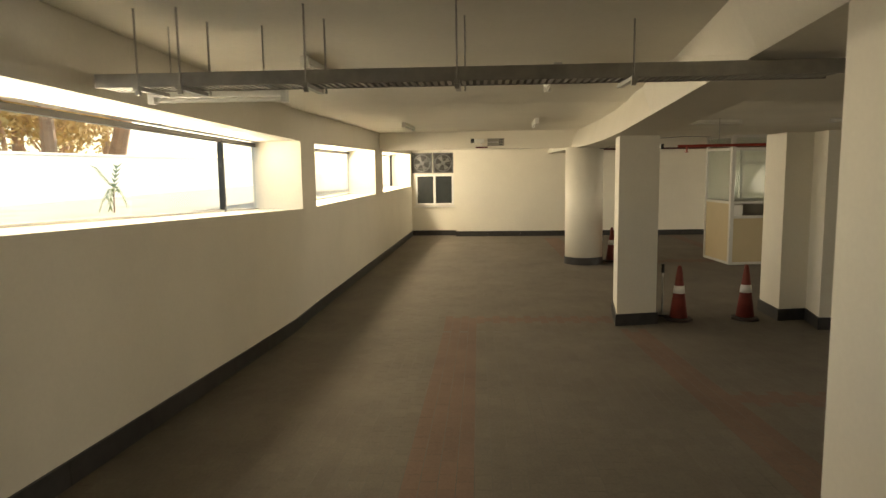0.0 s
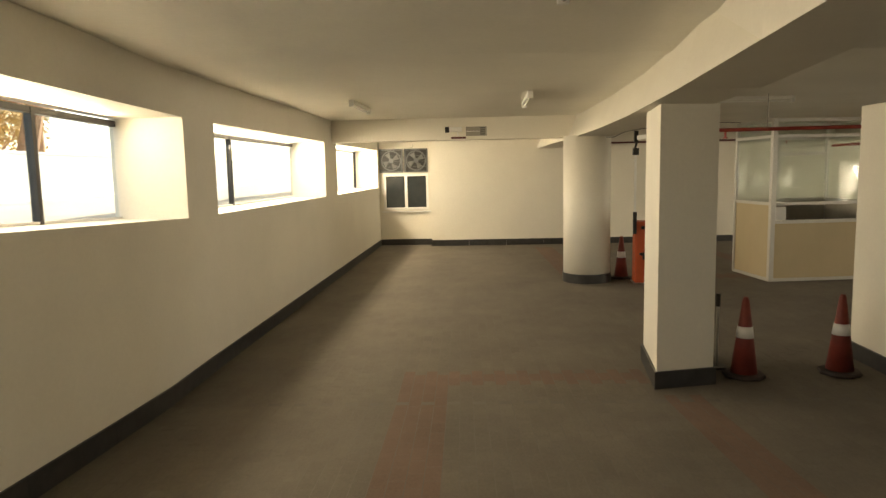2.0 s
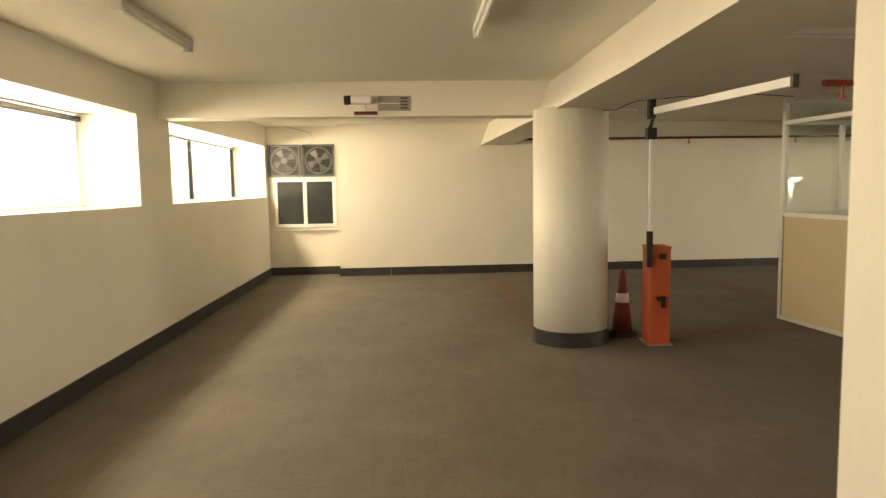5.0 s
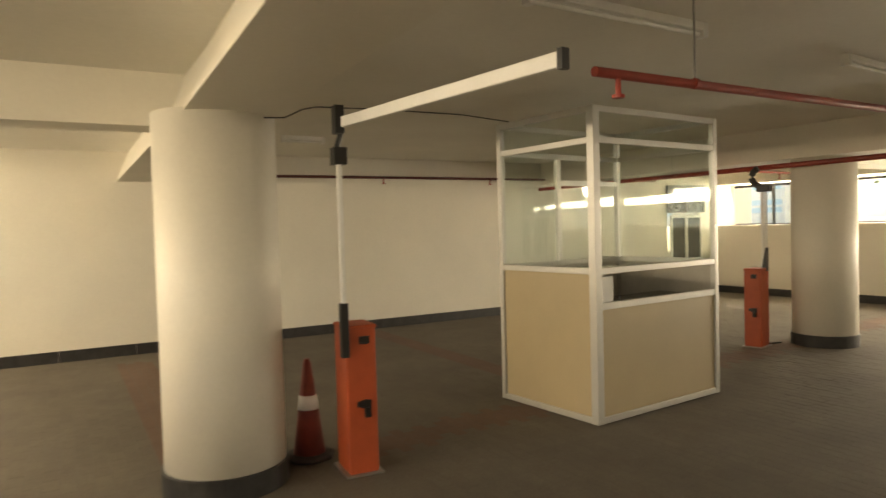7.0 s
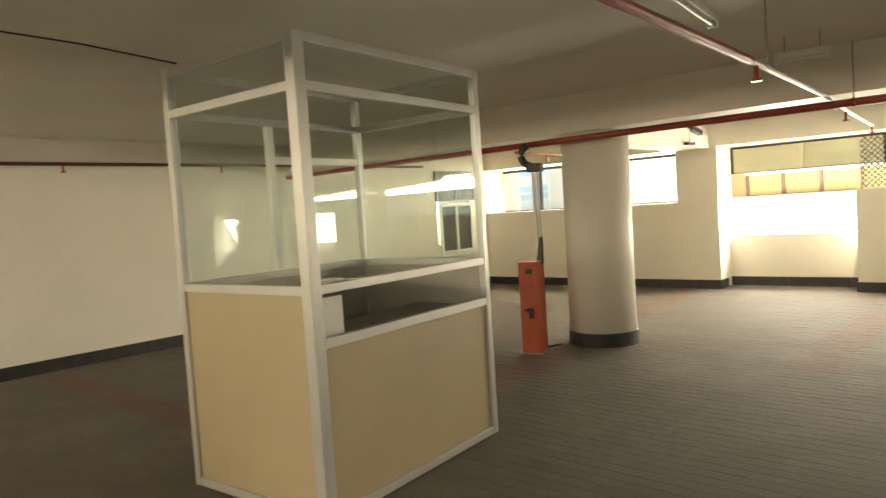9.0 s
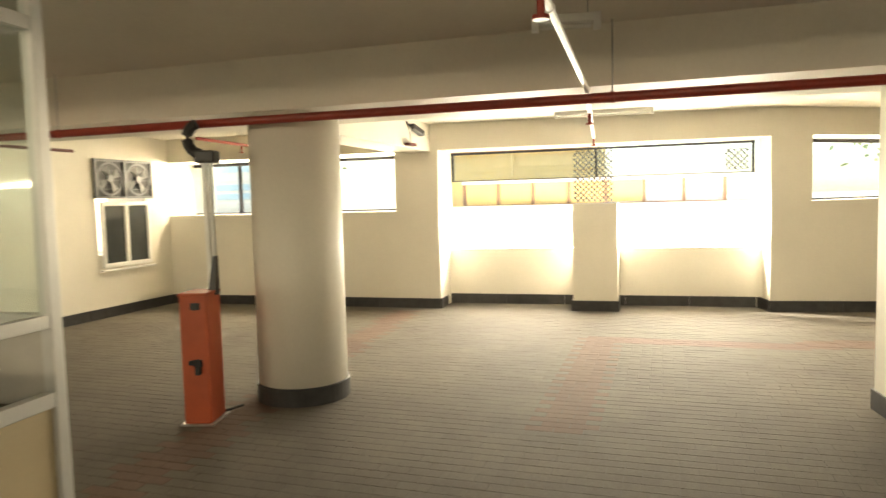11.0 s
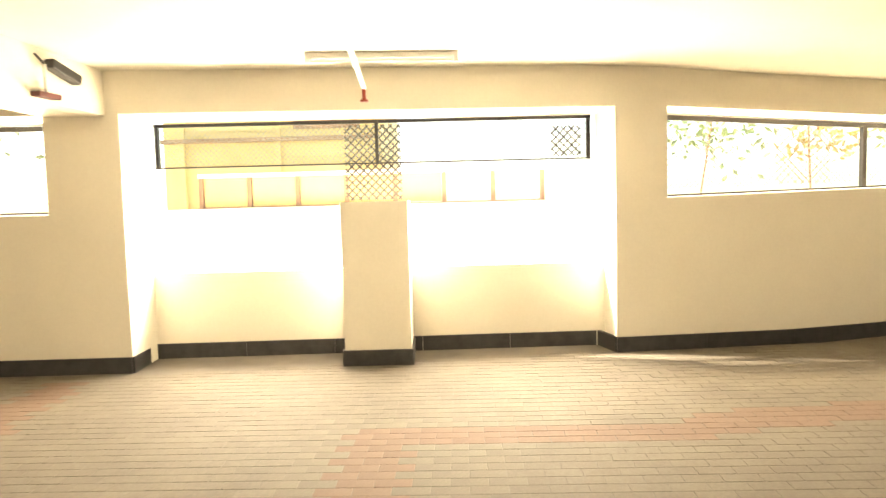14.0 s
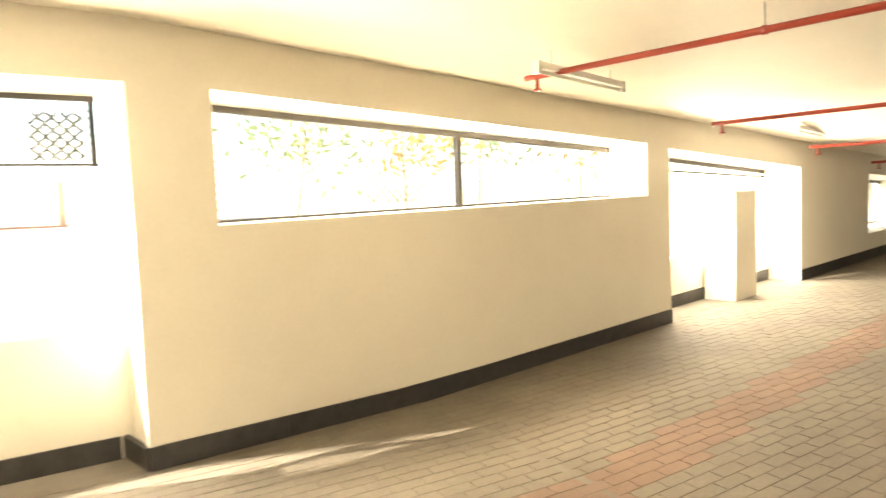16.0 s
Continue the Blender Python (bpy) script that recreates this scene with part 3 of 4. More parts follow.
# ---- things ----
def booth():
    """Glazed aluminium cash booth with laminate lower panels and a counter."""
    ob = thing("ticket_booth", "white framed glass booth with cream laminate lower panels", "booth", pose(6.955, 14.29, 0, 0, 0, 5.2))
    w, d, h, s = 1.68, 1.2, 2.58, 0.052
    for x in (0, w - s):
        for y in (0, d - s):
            wide = 0.075 if (x, y) == (0, 0) else s
            part("corner_post", boxed(x, y, 0, x + wide, y + wide, h, bevel=0.004), ALU, ob)
    for z0, z1 in ((h - 0.05, h), (2.28, 2.33), (1.22, 1.27), (0.0, 0.05)):
        for x0, y0, x1, y1 in ((0.076, 0.003, w - s - 0.002, 0.047), (0.076, d - 0.047, w - s - 0.002, d - 0.003), (0.003, 0.077, 0.047, d - s - 0.002), (w - 0.047, s + 0.002, w - 0.003, d - s - 0.002)):
            part("frame_rail", boxed(x0, y0, z0, x1, y1, z1, bevel=0.003), ALU, ob)
    part("frame_rail", boxed(0.077, 0.002, 0.93, w - s - 0.003, 0.048, 0.985, bevel=0.003), ALU, ob, "white rail below the serving gap")
    part("frame_rail", boxed(0.74, d - 0.046, 1.272, 0.79, d - 0.004, 2.278), ALU, ob)
    part("frame_rail", boxed(0.792, d - 0.045, 2.02, w - s - 0.003, d - 0.005, 2.07), ALU, ob)
    for x0, y0, x1, y1, z1 in ((0.08, 0.036, w - s - 0.006, 0.042, 0.89), (0.036, 0.08, 0.042, d - s - 0.006, 1.216), (w - 0.042, s + 0.006, w - 0.036, d - s - 0.006, 1.216), (0.08, d - 0.042, w - s - 0.006, d - 0.036, 1.216)):
        part("panel_lining", boxed(x0, y0, 0.054, x1, y1, z1), LINING, ob, "grey inner lining")
    part("lower_panel", boxed(0.078, 0.018, 0.052, w - s - 0.004, 0.034, 0.928), CREAM, ob)
    part("lower_panel", boxed(0.018, 0.078, 0.052, 0.034, d - s - 0.004, 1.218), CREAM, ob)
    part("lower_panel", boxed(w - 0.034, s + 0.004, 0.052, w - 0.018, d - s - 0.004, 1.218), CREAM, ob)
    part("lower_panel", boxed(0.08, d - 0.034, 0.052, w - s - 0.004, d - 0.018, 1.218), CREAM, ob)
    part("counter", boxed(0.08, 0.06, 0.90, w - 0.06, 0.62, 0.935, bevel=0.004), COUNTER, ob, "dark polished granite counter")
    for x0, y0, x1, y1 in ((0.078, 0.022, w - s - 0.003, 0.028), (0.078, d - 0.028, w - s - 0.003, d - 0.022), (0.022, 0.078, 0.028, d - s - 0.003), (w - 0.028, s + 0.003, w - 0.022, d - s - 0.003)):
        for z0, z1 in ((1.272, 2.278), (2.332, h - 0.052)):
            pane = part("glass_pane", boxed(x0, y0, z0, x1, y1, z1), PANE, ob)
            pane.visible_shadow = False
    part("ledge", boxed(0.08, 0.05, 1.235, 0.46, 0.34, 1.262, bevel=0.004), COUNTER, ob)
    door = part("door", boxed(0.80, d - 0.016, 0.06, 1.62, d - 0.003, 1.21), CREAM, ob, "cream laminate booth door")
    part("handle", rod(bmesh.new(), (0.86, d + 0.012, 0.95), (0.86, d + 0.012, 1.15), 0.009), STEEL, door)
    notice = thing("notice", "small white paper notice on the booth ledge", "notice", pose(7.01, 14.34, 1.27, 0, 0, 5))
    part("sheet", boxed(0.02, 0.02, -0.001, 0.16, 0.1, 0.004), WHITE, notice)
    card = thing("notice", "white card propped behind the serving gap of the booth", "notice", pose(6.955, 14.29, 0, 0, 0, 5.2))
    part("card", boxed(0.10, 0.075, 0.938, 0.29, 0.083, 1.19, bevel=0.002), WHITE, card)
    return ob


booth()


def barrier(m, label):
    """Parking barrier: an orange cabinet with a folding arm."""
    ob = thing("parking_barrier", label, "barrier", m, "parking barriers")
    cabinet = part("cabinet", boxed(-0.105, -0.14, 0, 0.105, 0.14, 0.985, bevel=0.014), ORANGE, ob)
    part("lid", boxed(-0.11, -0.145, 0.975, 0.11, 0.145, 1.0, bevel=0.008), ORANGE, cabinet)
    part("base_plate", boxed(-0.13, -0.165, -0.008, 0.13, 0.165, 0.004), STEEL, cabinet)
    for x, z, r in ((0.02, 0.9, 0.036), (0.02, 0.47, 0.04)):
        bm = bmesh.new()
        rod(bm, (x, -0.142, z), (x, -0.16, z), r * 0.8, 20)
        box(bm, x - 0.036, -0.148, z - 0.026, x + 0.036, -0.14, z + 0.026)
        if z < 0.6:
            box(bm, x - 0.012, -0.175, z - 0.085, x + 0.026, -0.141, z - 0.02)
            box(bm, x - 0.06, -0.165, z - 0.012, x - 0.03, -0.141, z + 0.02)
        part("key_lock", bm, BLACK, cabinet)
    return ob


def barrier_arm(parent, up):
    """The raised part of the arm, its black clamp and folding joint; the folded end lies along up."""
    part("clamp", boxed(-0.15, -0.20, 0.80, -0.095, -0.145, 1.16, bevel=0.008), BLACK, parent, "black rubber arm clamp")
    part("lower_arm", boxed(-0.138, -0.195, 1.14, -0.106, -0.155, 2.08, bevel=0.006), WHITE, parent, "white painted arm")
    joint = bmesh.new()
    box(joint, -0.165, -0.225, 2.06, -0.08, -0.125, 2.17)
    rod(joint, (-0.135, -0.175, 2.16), (-0.10, -0.175, 2.28), 0.018, 10)
    box(joint, -0.15, -0.22, 2.26, -0.09, -0.13, 2.44)
    part("folding_joint", joint, BLACK, parent, "black folding joint")
    end = Vector(up)
    start = Vector((-0.10, -0.22, 2.33))
    way = (end - start).normalized()
    turn = way.to_track_quat("X", "Z").to_matrix().to_4x4()
    length = (end - start).length
    arm = part("upper_arm", boxed(0, -0.018, -0.035, length, 0.018, 0.035, bevel=0.008, m=Matrix.Translation(start) @ turn), WHITE, parent, "white painted folded arm end")
    part("end_cap", boxed(length, -0.022, -0.044, length + 0.03, 0.022, 0.044, m=Matrix.Translation(start) @ turn), BLACK, arm)


first = barrier(pose(4.975, 14.53, 0, 0, 0, -5), "orange parking barrier cabinet with a white folded arm")
barrier_arm(first, (0.30, -2.06, 2.325))


def curved_joint(parent):
    clamp = bmesh.new()
    prism(clamp, [(0.07, 0.03), (0.135, 0.03), (0.135, 0.11), (0.07, 0.11)], 0.96, 1.26)
    for v in clamp.verts:
        if v.co.z > 1.2:
            v.co.x = 0.118 if v.co.x > 0.1 else 0.092
            v.co.y = 0.1 if v.co.y > 0.07 else 0.06
        else:
            v.co.x -= 0.02
    part("clamp", clamp, BLACK, parent, "tapered black rubber arm clamp")
    part("lower_arm", boxed(0.04, 0.06, 1.0, 0.075, 0.10, 1.99, bevel=0.005), WHITE, parent, "white painted arm")
    part("lower_arm", boxed(0.09, 0.06, 1.1, 0.11, 0.10, 1.99, bevel=0.005), WHITE, parent)
    part("folding_joint", boxed(0.0, 0.01, 1.975, 0.16, 0.15, 2.07, bevel=0.015), BLACK, parent, "black folding joint")
    hook = bmesh.new()
    tube(hook, [(0.05 - 0.12 * math.sin(a), 0.08, 2.165 - 0.12 * math.cos(a)) for a in [0.15 + 0.33 * i for i in range(9)]], 0.042, 12)
    part("hook", hook, BLACK, parent, "curved black arm hook")


second = barrier(pose(11.0, 15.72, 0, 0, 0, -75), "orange parking barrier cabinet with a black hooked arm")
curved_joint(second)


def traffic_cone(m, label):
    ob = thing("traffic_cone", label, "traffic cone", m, "traffic cones")
    base = bmesh.new()
    lathe(base, [(0.178, 0.0), (0.182, 0.015), (0.172, 0.03), (0.118, 0.038)], 8)
    part("base", base, CONE_BASE, ob, "dark rubber base")
    r = lambda z: 0.115 - (z - 0.03) / 0.67 * 0.087
    body = bmesh.new()
    lathe(body, [(r(0.03), 0.03), (r(0.36), 0.36), (r(0.45), 0.45), (r(0.69), 0.69), (0.022, 0.70), (0.02, 0.715)], 28)
    part("body", body, CONE_RED, ob, smooth=True)
    band = bmesh.new()
    lathe(band, [(r(0.355) + 0.003, 0.355), (r(0.455) + 0.003, 0.455)], 28)
    part("band", band, CONE_WHITE, ob, "white reflective band", smooth=True)
    return ob


traffic_cone(pose(4.56, 9.45, 0, 0, 0, 20), "worn red traffic cone with a bent tip beside a pillar")
traffic_cone(pose(5.43, 9.50, 0, 0, 0, 5), "worn red traffic cone standing on the pavers")
traffic_cone(pose(4.76, 14.93, 0, 0, 0, 40), "worn red traffic cone between column and barrier")
cone_stick = thing("chain_post", "thin black topped post behind the traffic cone", "post", pose(4.42, 9.72, 0))
part("pole", rod(bmesh.new(), (0, 0, 0.01), (0, 0, 0.6), 0.012, 10), STEEL, cone_stick)
part("grip", rod(bmesh.new(), (0, 0, 0.58), (0, 0, 0.7), 0.022, 12), BLACK, cone_stick)
part("foot", rod(bmesh.new(), (0, 0, 0.0), (0, 0, 0.02), 0.09, 20), BLACK, cone_stick)


def exhaust_fan(m):
    ob = thing("exhaust_fan", "square grey steel exhaust fan set above the window", "fan", m, "exhaust fans")
    w = 0.60
    bm = bmesh.new()
    for x0, z0, x1, z1 in ((0, 0, w, 0.035), (0, w - 0.035, w, w), (0, 0.035, 0.035, w - 0.035), (w - 0.035, 0.035, w, w - 0.035)):
        box(bm, x0, -0.05, z0, x1, 0.0, z1)
    part("housing", bm, FAN_METAL, ob)
    ring = bmesh.new()
    n = 40
    for k in range(n):
        a, b = k * math.tau / n, (k + 1) * math.tau / n
        quad = [(w / 2 + rr * math.cos(t), -0.035, w / 2 + rr * math.sin(t)) for rr, t in ((0.225, a), (0.225, b), (0.26, b), (0.26, a))]
        ring.faces.new([ring.verts.new(v) for v in quad])
    part("shroud", ring, FAN_METAL, ob)
    part("backing", boxed(0.03, -0.006, 0.03, w - 0.03, -0.002, w - 0.03), BLACK, ob)
    hub = bmesh.new()
    rod(hub, (w / 2, -0.05, w / 2), (w / 2, -0.012, w / 2), 0.06, 20)
    part("hub", hub, FAN_METAL, ob)
    for k in range(4):
        bm = bmesh.new()
        a = 0.5 + k * math.tau / 4
        pts = []
        for rr, da in ((0.055, -0.35), (0.215, -0.32), (0.22, 0.36), (0.055, 0.45)):
            pts.append(Vector((w / 2 + rr * math.cos(a + da), -0.03 + 0.016 * math.copysign(1, da), w / 2 + rr * math.sin(a + da))))
        front = [bm.verts.new(p) for p in pts]
        back = [bm.verts.new(p + Vector((0, 0.004, 0))) for p in pts]
        bm.faces.new(front), bm.faces.new(back[::-1])
        for i in range(4):
            bm.faces.new((front[i], back[i], back[(i + 1) % 4], front[(i + 1) % 4]))
        part("blade", bm, FAN_BLADE, ob)
    for k in range(3):
        part("guard_bar", boxed(0.02, -0.056, 0.14 + 0.14 * k, w - 0.02, -0.052, 0.146 + 0.14 * k), FAN_METAL, ob)
    return ob


FAN_X, FAN_Z = -0.02, 1.855
fan = exhaust_fan(pose(FAN_X, 20.785, FAN_Z))
copy_thing(fan, pose(FAN_X + 0.635, 20.785, FAN_Z))


def fan_window(name, x, y, z0, w, h, label, rz=0):
    """A white framed double window with dark glass."""
    ob = structure(new(name), label, "window")
    ob.matrix_basis = pose(x, y, 0, 0, 0, rz)
    t = 0.06
    for x0, a0, x1, a1 in ((0, z0, w, z0 + t), (0, z0 + h - t, w, z0 + h), (0, z0 + t, t, z0 + h - t), (w - t, z0 + t, w, z0 + h - t), (w / 2 - 0.035, z0 + t, w / 2 + 0.035, z0 + h - t)):
        part("window_frame", boxed(x0, -0.045, a0, x1, -0.002, a1, bevel=0.003), WHITE, ob)
    for x0, x1 in ((t, w / 2 - 0.035), (w / 2 + 0.035, w - t)):
        part("pane", boxed(x0 + 0.001, -0.02, z0 + t + 0.001, x1 - 0.001, -0.012, z0 + h - t - 0.001), DARK_GLASS, ob)
    part("window_sill", boxed(-0.05, -0.07, z0 - 0.06, w + 0.05, -0.001, z0 - 0.03), WHITE, ob)
    return ob


fan_window("window_9", 0.07, 20.785, 0.90, 1.15, 0.92, "white framed window with dark glass under the fans")

# second fan and window at the far end of the north wall
far_fan = copy_thing(fan, pose(14.62, 20.405, 1.80))
tagged(far_fan, "square grey steel exhaust fan at the far end")
far_fan2 = copy_thing(fan, pose(15.2, 20.405, 1.80))
fan_window("window_10", 14.7, 20.40, 0.75, 1.0, 1.0, "white framed window at the far end of the wall")


def security_camera(m, label):
    ob = thing("security_camera", label, "camera", m, "security cameras")
    part("mount", boxed(-0.16, -0.05, -0.02, 0.16, 0.05, 0.02, bevel=0.004), DARK_PIPE, ob, "rusty mounting plate")
    part("bracket", rod(bmesh.new(), (0, 0, 0.02), (-0.02, -0.02, 0.13), 0.016, 10), WHITE, ob)
    body = bmesh.new()
    box(body, -0.2, -0.06, 0.13, 0.08, 0.06, 0.23, bevel=0.015)
    part("body", body, WHITE, ob, "pale camera housing")
    part("lens", rod(bmesh.new(), (-0.2, 0, 0.18), (-0.29, 0, 0.175), 0.062, 20), BLACK, ob, "black lens hood")
    return ob


def security_camera_dark(m, label):
    ob = thing("security_camera", label, "camera", m, "security cameras")
    part("mount", boxed(-0.12, -0.04, -0.02, 0.12, 0.04, 0.02, bevel=0.004), DARK_PIPE, ob, "rusty mounting plate")
    part("bracket", rod(bmesh.new(), (0.0, 0, 0.02), (0.0, 0, 0.24), 0.013, 10), WHITE, ob)
    part("body", boxed(-0.02, -0.045, 0.22, 0.32, 0.045, 0.30, bevel=0.012, m=Matrix.Rotation(radians(14), 4, "Y")), BLACK, ob)
    part("arm", rod(bmesh.new(), (0.0, 0, 0.24), (-0.1, 0, 0.3), 0.01), BLACK, ob)
    return ob


security_camera(pose(2.03, 15.345, 2.44) @ Matrix.Scale(0.8, 4), "white bullet security camera on the cross beam")
security_camera_dark(pose(15.45, 15.65, 2.42, 0, 0, -6), "black bullet security camera on the cross beam")
sticker = thing("notice", "grey printed notice stuck on the cross beam", "notice", pose(2.16, 15.396, 2.47))
part("sheet", boxed(0, -0.004, 0, 0.36, 0.0, 0.16), PAPER, sticker)
for k in range(4):
    part("printed_bar", boxed(0.25, -0.006, 0.02 + 0.035 * k, 0.33, -0.004, 0.04 + 0.035 * k), INK, sticker)
part("printed_bar", boxed(0.01, -0.006, 0.076, 0.24, -0.004, 0.084), WHITE, sticker)


def batten_lamp(m, length, label, hung=0.0):
    """A fluorescent batten: housing, tube and end caps."""
    ob = thing("batten_lamp", label, "lamp", m, "batten lamps")
    part("housing", boxed(-length / 2, -0.03, -0.045, length / 2, 0.03, 0.0, bevel=0.005), TUBE, ob)
    part("tube", rod(bmesh.new(), (-length / 2 + 0.03, 0, -0.065), (length / 2 - 0.03, 0, -0.065), 0.014, 12), DIFFUSER, ob)
    for s in (-1, 1):
        part("end_cap", boxed(s * length / 2 - 0.02, -0.03, -0.085, s * length / 2 + 0.02, 0.03, 0.002), WHITE, ob)
        if hung:
            part("hanger", rod(bmesh.new(), (s * length * 0.35, 0, 0.0), (s * length * 0.35, 0, hung), 0.004, 6), STEEL, ob)
    return ob


C0 = CEIL + 0.03
for x, y, z in ((0.66, 6.5, ceiling_z(0.66, 6.5)), (2.58, 6.5, ceiling_z(2.6, 6.5)), (0.72, 12.75, C0), (2.92, 12.25, C0), (2.2, 17.9, C0)):
    batten_lamp(pose(x, y, z, 0, 0, 88), 1.22, "white fluorescent batten lamp fixed under the ceiling")
batten_lamp(pose(8.82, 13.05, C0, 0, 0, 5.5), 1.34, "white fluorescent batten lamp fixed under the ceiling")
batten_lamp(pose(10.6, 12.85, C0 - 0.13, 0, 0, -80), 0.34, "short white batten lamp hung on rods", 0.13)
batten_lamp(pose(16.0, 13.1, C0, 0, 0, -85), 1.24, "grey fluorescent batten lamp near the tall recess")
batten_lamp(pose(16.11, 7.97, ceiling_z(16.1, 7.97) - 0.1, 0, 0, -70.7), 1.24, "grey fluorescent batten lamp beside the red pipe", 0.1)


def pipe_run(name, points, r, material, label, hangers=(), nozzles=(), category="pipe"):
    ob = thing(name, label, category)
    bm = bmesh.new()
    for a, b in zip(points, points[1:]):
        rod(bm, a, b, r, 14)
    part("tube", bm, material, ob, smooth=False)
    for x, y, z in hangers:
        part("hanger", rod(bmesh.new(), (x, y, z), (x, y, ceiling_z(x, y) + 0.01), 0.006, 6), STEEL, ob)
        part("clip", rod(bmesh.new(), (x - 0.012, y, z), (x + 0.012, y, z), r + 0.005, 12) if abs(points[-1][0] - points[0][0]) > 2 else rod(bmesh.new(), (x, y - 0.012, z), (x, y + 0.012, z), r + 0.005, 12), material, ob)
    for x, y, z in nozzles:
        bm = bmesh.new()
        rod(bm, (x, y, z), (x, y, z - 0.09), 0.014, 10)
        rod(bm, (x, y, z - 0.09), (x, y, z - 0.105), 0.03, 12)
        part("sprinkler", bm, RED_PIPE, ob)
    return ob


pipe_run("sprinkler_pipe", [(11.12, 20.3, 2.29), (11.2, 15.5, 2.29), (11.40, 10.9, 2.29), (11.5, -3.0, 2.29)], 0.033, RED_PIPE, "red painted fire sprinkler pipe below the beam", [(11.17, 17.2, 2.29), (11.32, 12.65, 2.29)])
pipe_run("sprinkler_pipe", [(5.4, 12.58, 2.33), (8.95, 12.72, 2.35)], 0.024, RED_PIPE, "thin red sprinkler pipe above the booth", [(6.1, 12.6, 2.335)], [(5.55, 12.584, 2.325)])
# carries the red pipe on; the window's glare on it is coloured in as white
pipe_run("sprinkler_pipe", [(8.98, 12.722, 2.35), (11.33, 12.81, 2.34), (12.3, 12.9, 2.33), (15.2, 13.15, 2.36)], 0.017, WHITE, "thin sprinkler pipe coloured white for its window glare, with red heads", [(9.3, 12.735, 2.35)], [(12.35, 12.905, 2.33), (15.15, 13.145, 2.36), (9.05, 12.725, 2.35)])
pipe_run("sprinkler_pipe", [(4.6, 20.30, 2.475), (14.2, 20.30, 2.475)], 0.022, DARK_PIPE, "dark red pipe along the end wall", [(5.2, 20.3, 2.475)], [(7.9, 20.3, 2.475), (10.0, 20.3, 2.475)])
pipe_run("sprinkler_pipe", [(13.2, 17.4, 2.42), (15.7, 17.6, 2.42)], 0.02, RED_PIPE, "short red sprinkler pipe in the side bay", [], [(15.6, 17.6, 2.42), (14.2, 17.5, 2.42)])
for x0, y0 in ((16.25, 8.38), (16.88, 5.56), (17.43, 2.97), (18.0, 0.4)):
    z, y1 = ceiling_z(16, y0) - 0.17, y0 - 0.24 * (x0 - 12.9)
    pipe_run("sprinkler_pipe", [(x0, y0, z), (12.9, y1, z)], 0.021, RED_PIPE, "red sprinkler branch pipe under the sloping ceiling", [(x0 - 1.6, y0 - 0.384, z)], [(x0 - 0.1, y0 - 0.02, z)])

wire = thing("cable", "loose black cable running along the ceiling", "cable")
part("wire", tube(bmesh.new(), [(4.40, 14.5, 2.36), (4.5, 14.4, 2.35), (4.62, 14.4, 2.41), (4.75, 14.5, 2.45), (5.4, 14.9, 2.54), (6.3, 15.2, 2.60), (6.86, 15.3, 2.585)], 0.005, 6), BLACK, wire)
floor_wire = thing("cable", "black cable lying between barrier and column", "cable")
part("wire", tube(bmesh.new(), [(11.05, 15.82, 0.03), (11.1, 15.72, 0.014), (11.2, 15.66, 0.012), (11.32, 15.6, 0.02)], 0.012, 6), BLACK, floor_wire)
fan_wire = thing("cable", "thin cable hanging above the exhaust fans", "cable")
part("wire", tube(bmesh.new(), [(0.35, 20.6, 2.78), (0.8, 20.65, 2.66), (0.85, 20.7, 2.5), (0.62, 20.72, 2.40)], 0.004, 6), BLACK, fan_wire)

# cable tray across the drive, with rods, clamps and a pale strip for its lit side
tray = thing("cable_tray", "grey galvanised cable tray hung across the sloping drive", "cable tray")
TRAY_Y, TRAY_Z = 4.72, 2.545
for y0 in (-0.13, 0.118):
    part("side_rail", boxed(-0.28, TRAY_Y + y0, TRAY_Z - 0.035, 4.0, TRAY_Y + y0 + 0.012, TRAY_Z + 0.045, bevel=0.003), STEEL, tray)
rung = boxed(-0.011, TRAY_Y - 0.117, TRAY_Z - 0.03, 0.011, TRAY_Y + 0.117, TRAY_Z - 0.018)
rung_data = mesh_of(rung, STEEL, "rung")
for k in range(100):
    ob = new("rung", rung_data)
    ob.parent = tray
    ob.location = (-0.25 + 0.0425 * k, 0, 0)
body = bmesh.new()
tube(body, [(-1.0, 5.6, 2.64), (-0.55, 5.15, 2.60), (-0.25, 4.8, 2.57), (0.2, TRAY_Y + 0.03, TRAY_Z + 0.012), (1.9, TRAY_Y + 0.03, TRAY_Z + 0.012), (3.98, TRAY_Y + 0.03, TRAY_Z + 0.012)], 0.028, 12)
part("conduit", body, STEEL, tray, "grey conduit lying in the tray")
for x in (0.0, 0.25, 0.98, 1.84, 2.82):
    for dy in (-0.17, 0.17):
        if dy < 0 or 0.1 < x < 2.0:
            part("threaded_rod", rod(bmesh.new(), (x + 0.04 * (dy > 0), TRAY_Y + dy, TRAY_Z - 0.06), (x + 0.04 * (dy > 0), TRAY_Y + dy, ceiling_z(x, TRAY_Y) + 0.03), 0.006, 6), STEEL, tray)
    bm = bmesh.new()
    box(bm, x - 0.016, TRAY_Y - 0.2, TRAY_Z - 0.058, x + 0.016, TRAY_Y + 0.2, TRAY_Z - 0.036)
    box(bm, x - 0.012, TRAY_Y - 0.182, TRAY_Z - 0.085, x + 0.012, TRAY_Y - 0.158, TRAY_Z - 0.03)
    part("bracket", bm, STEEL, tray)

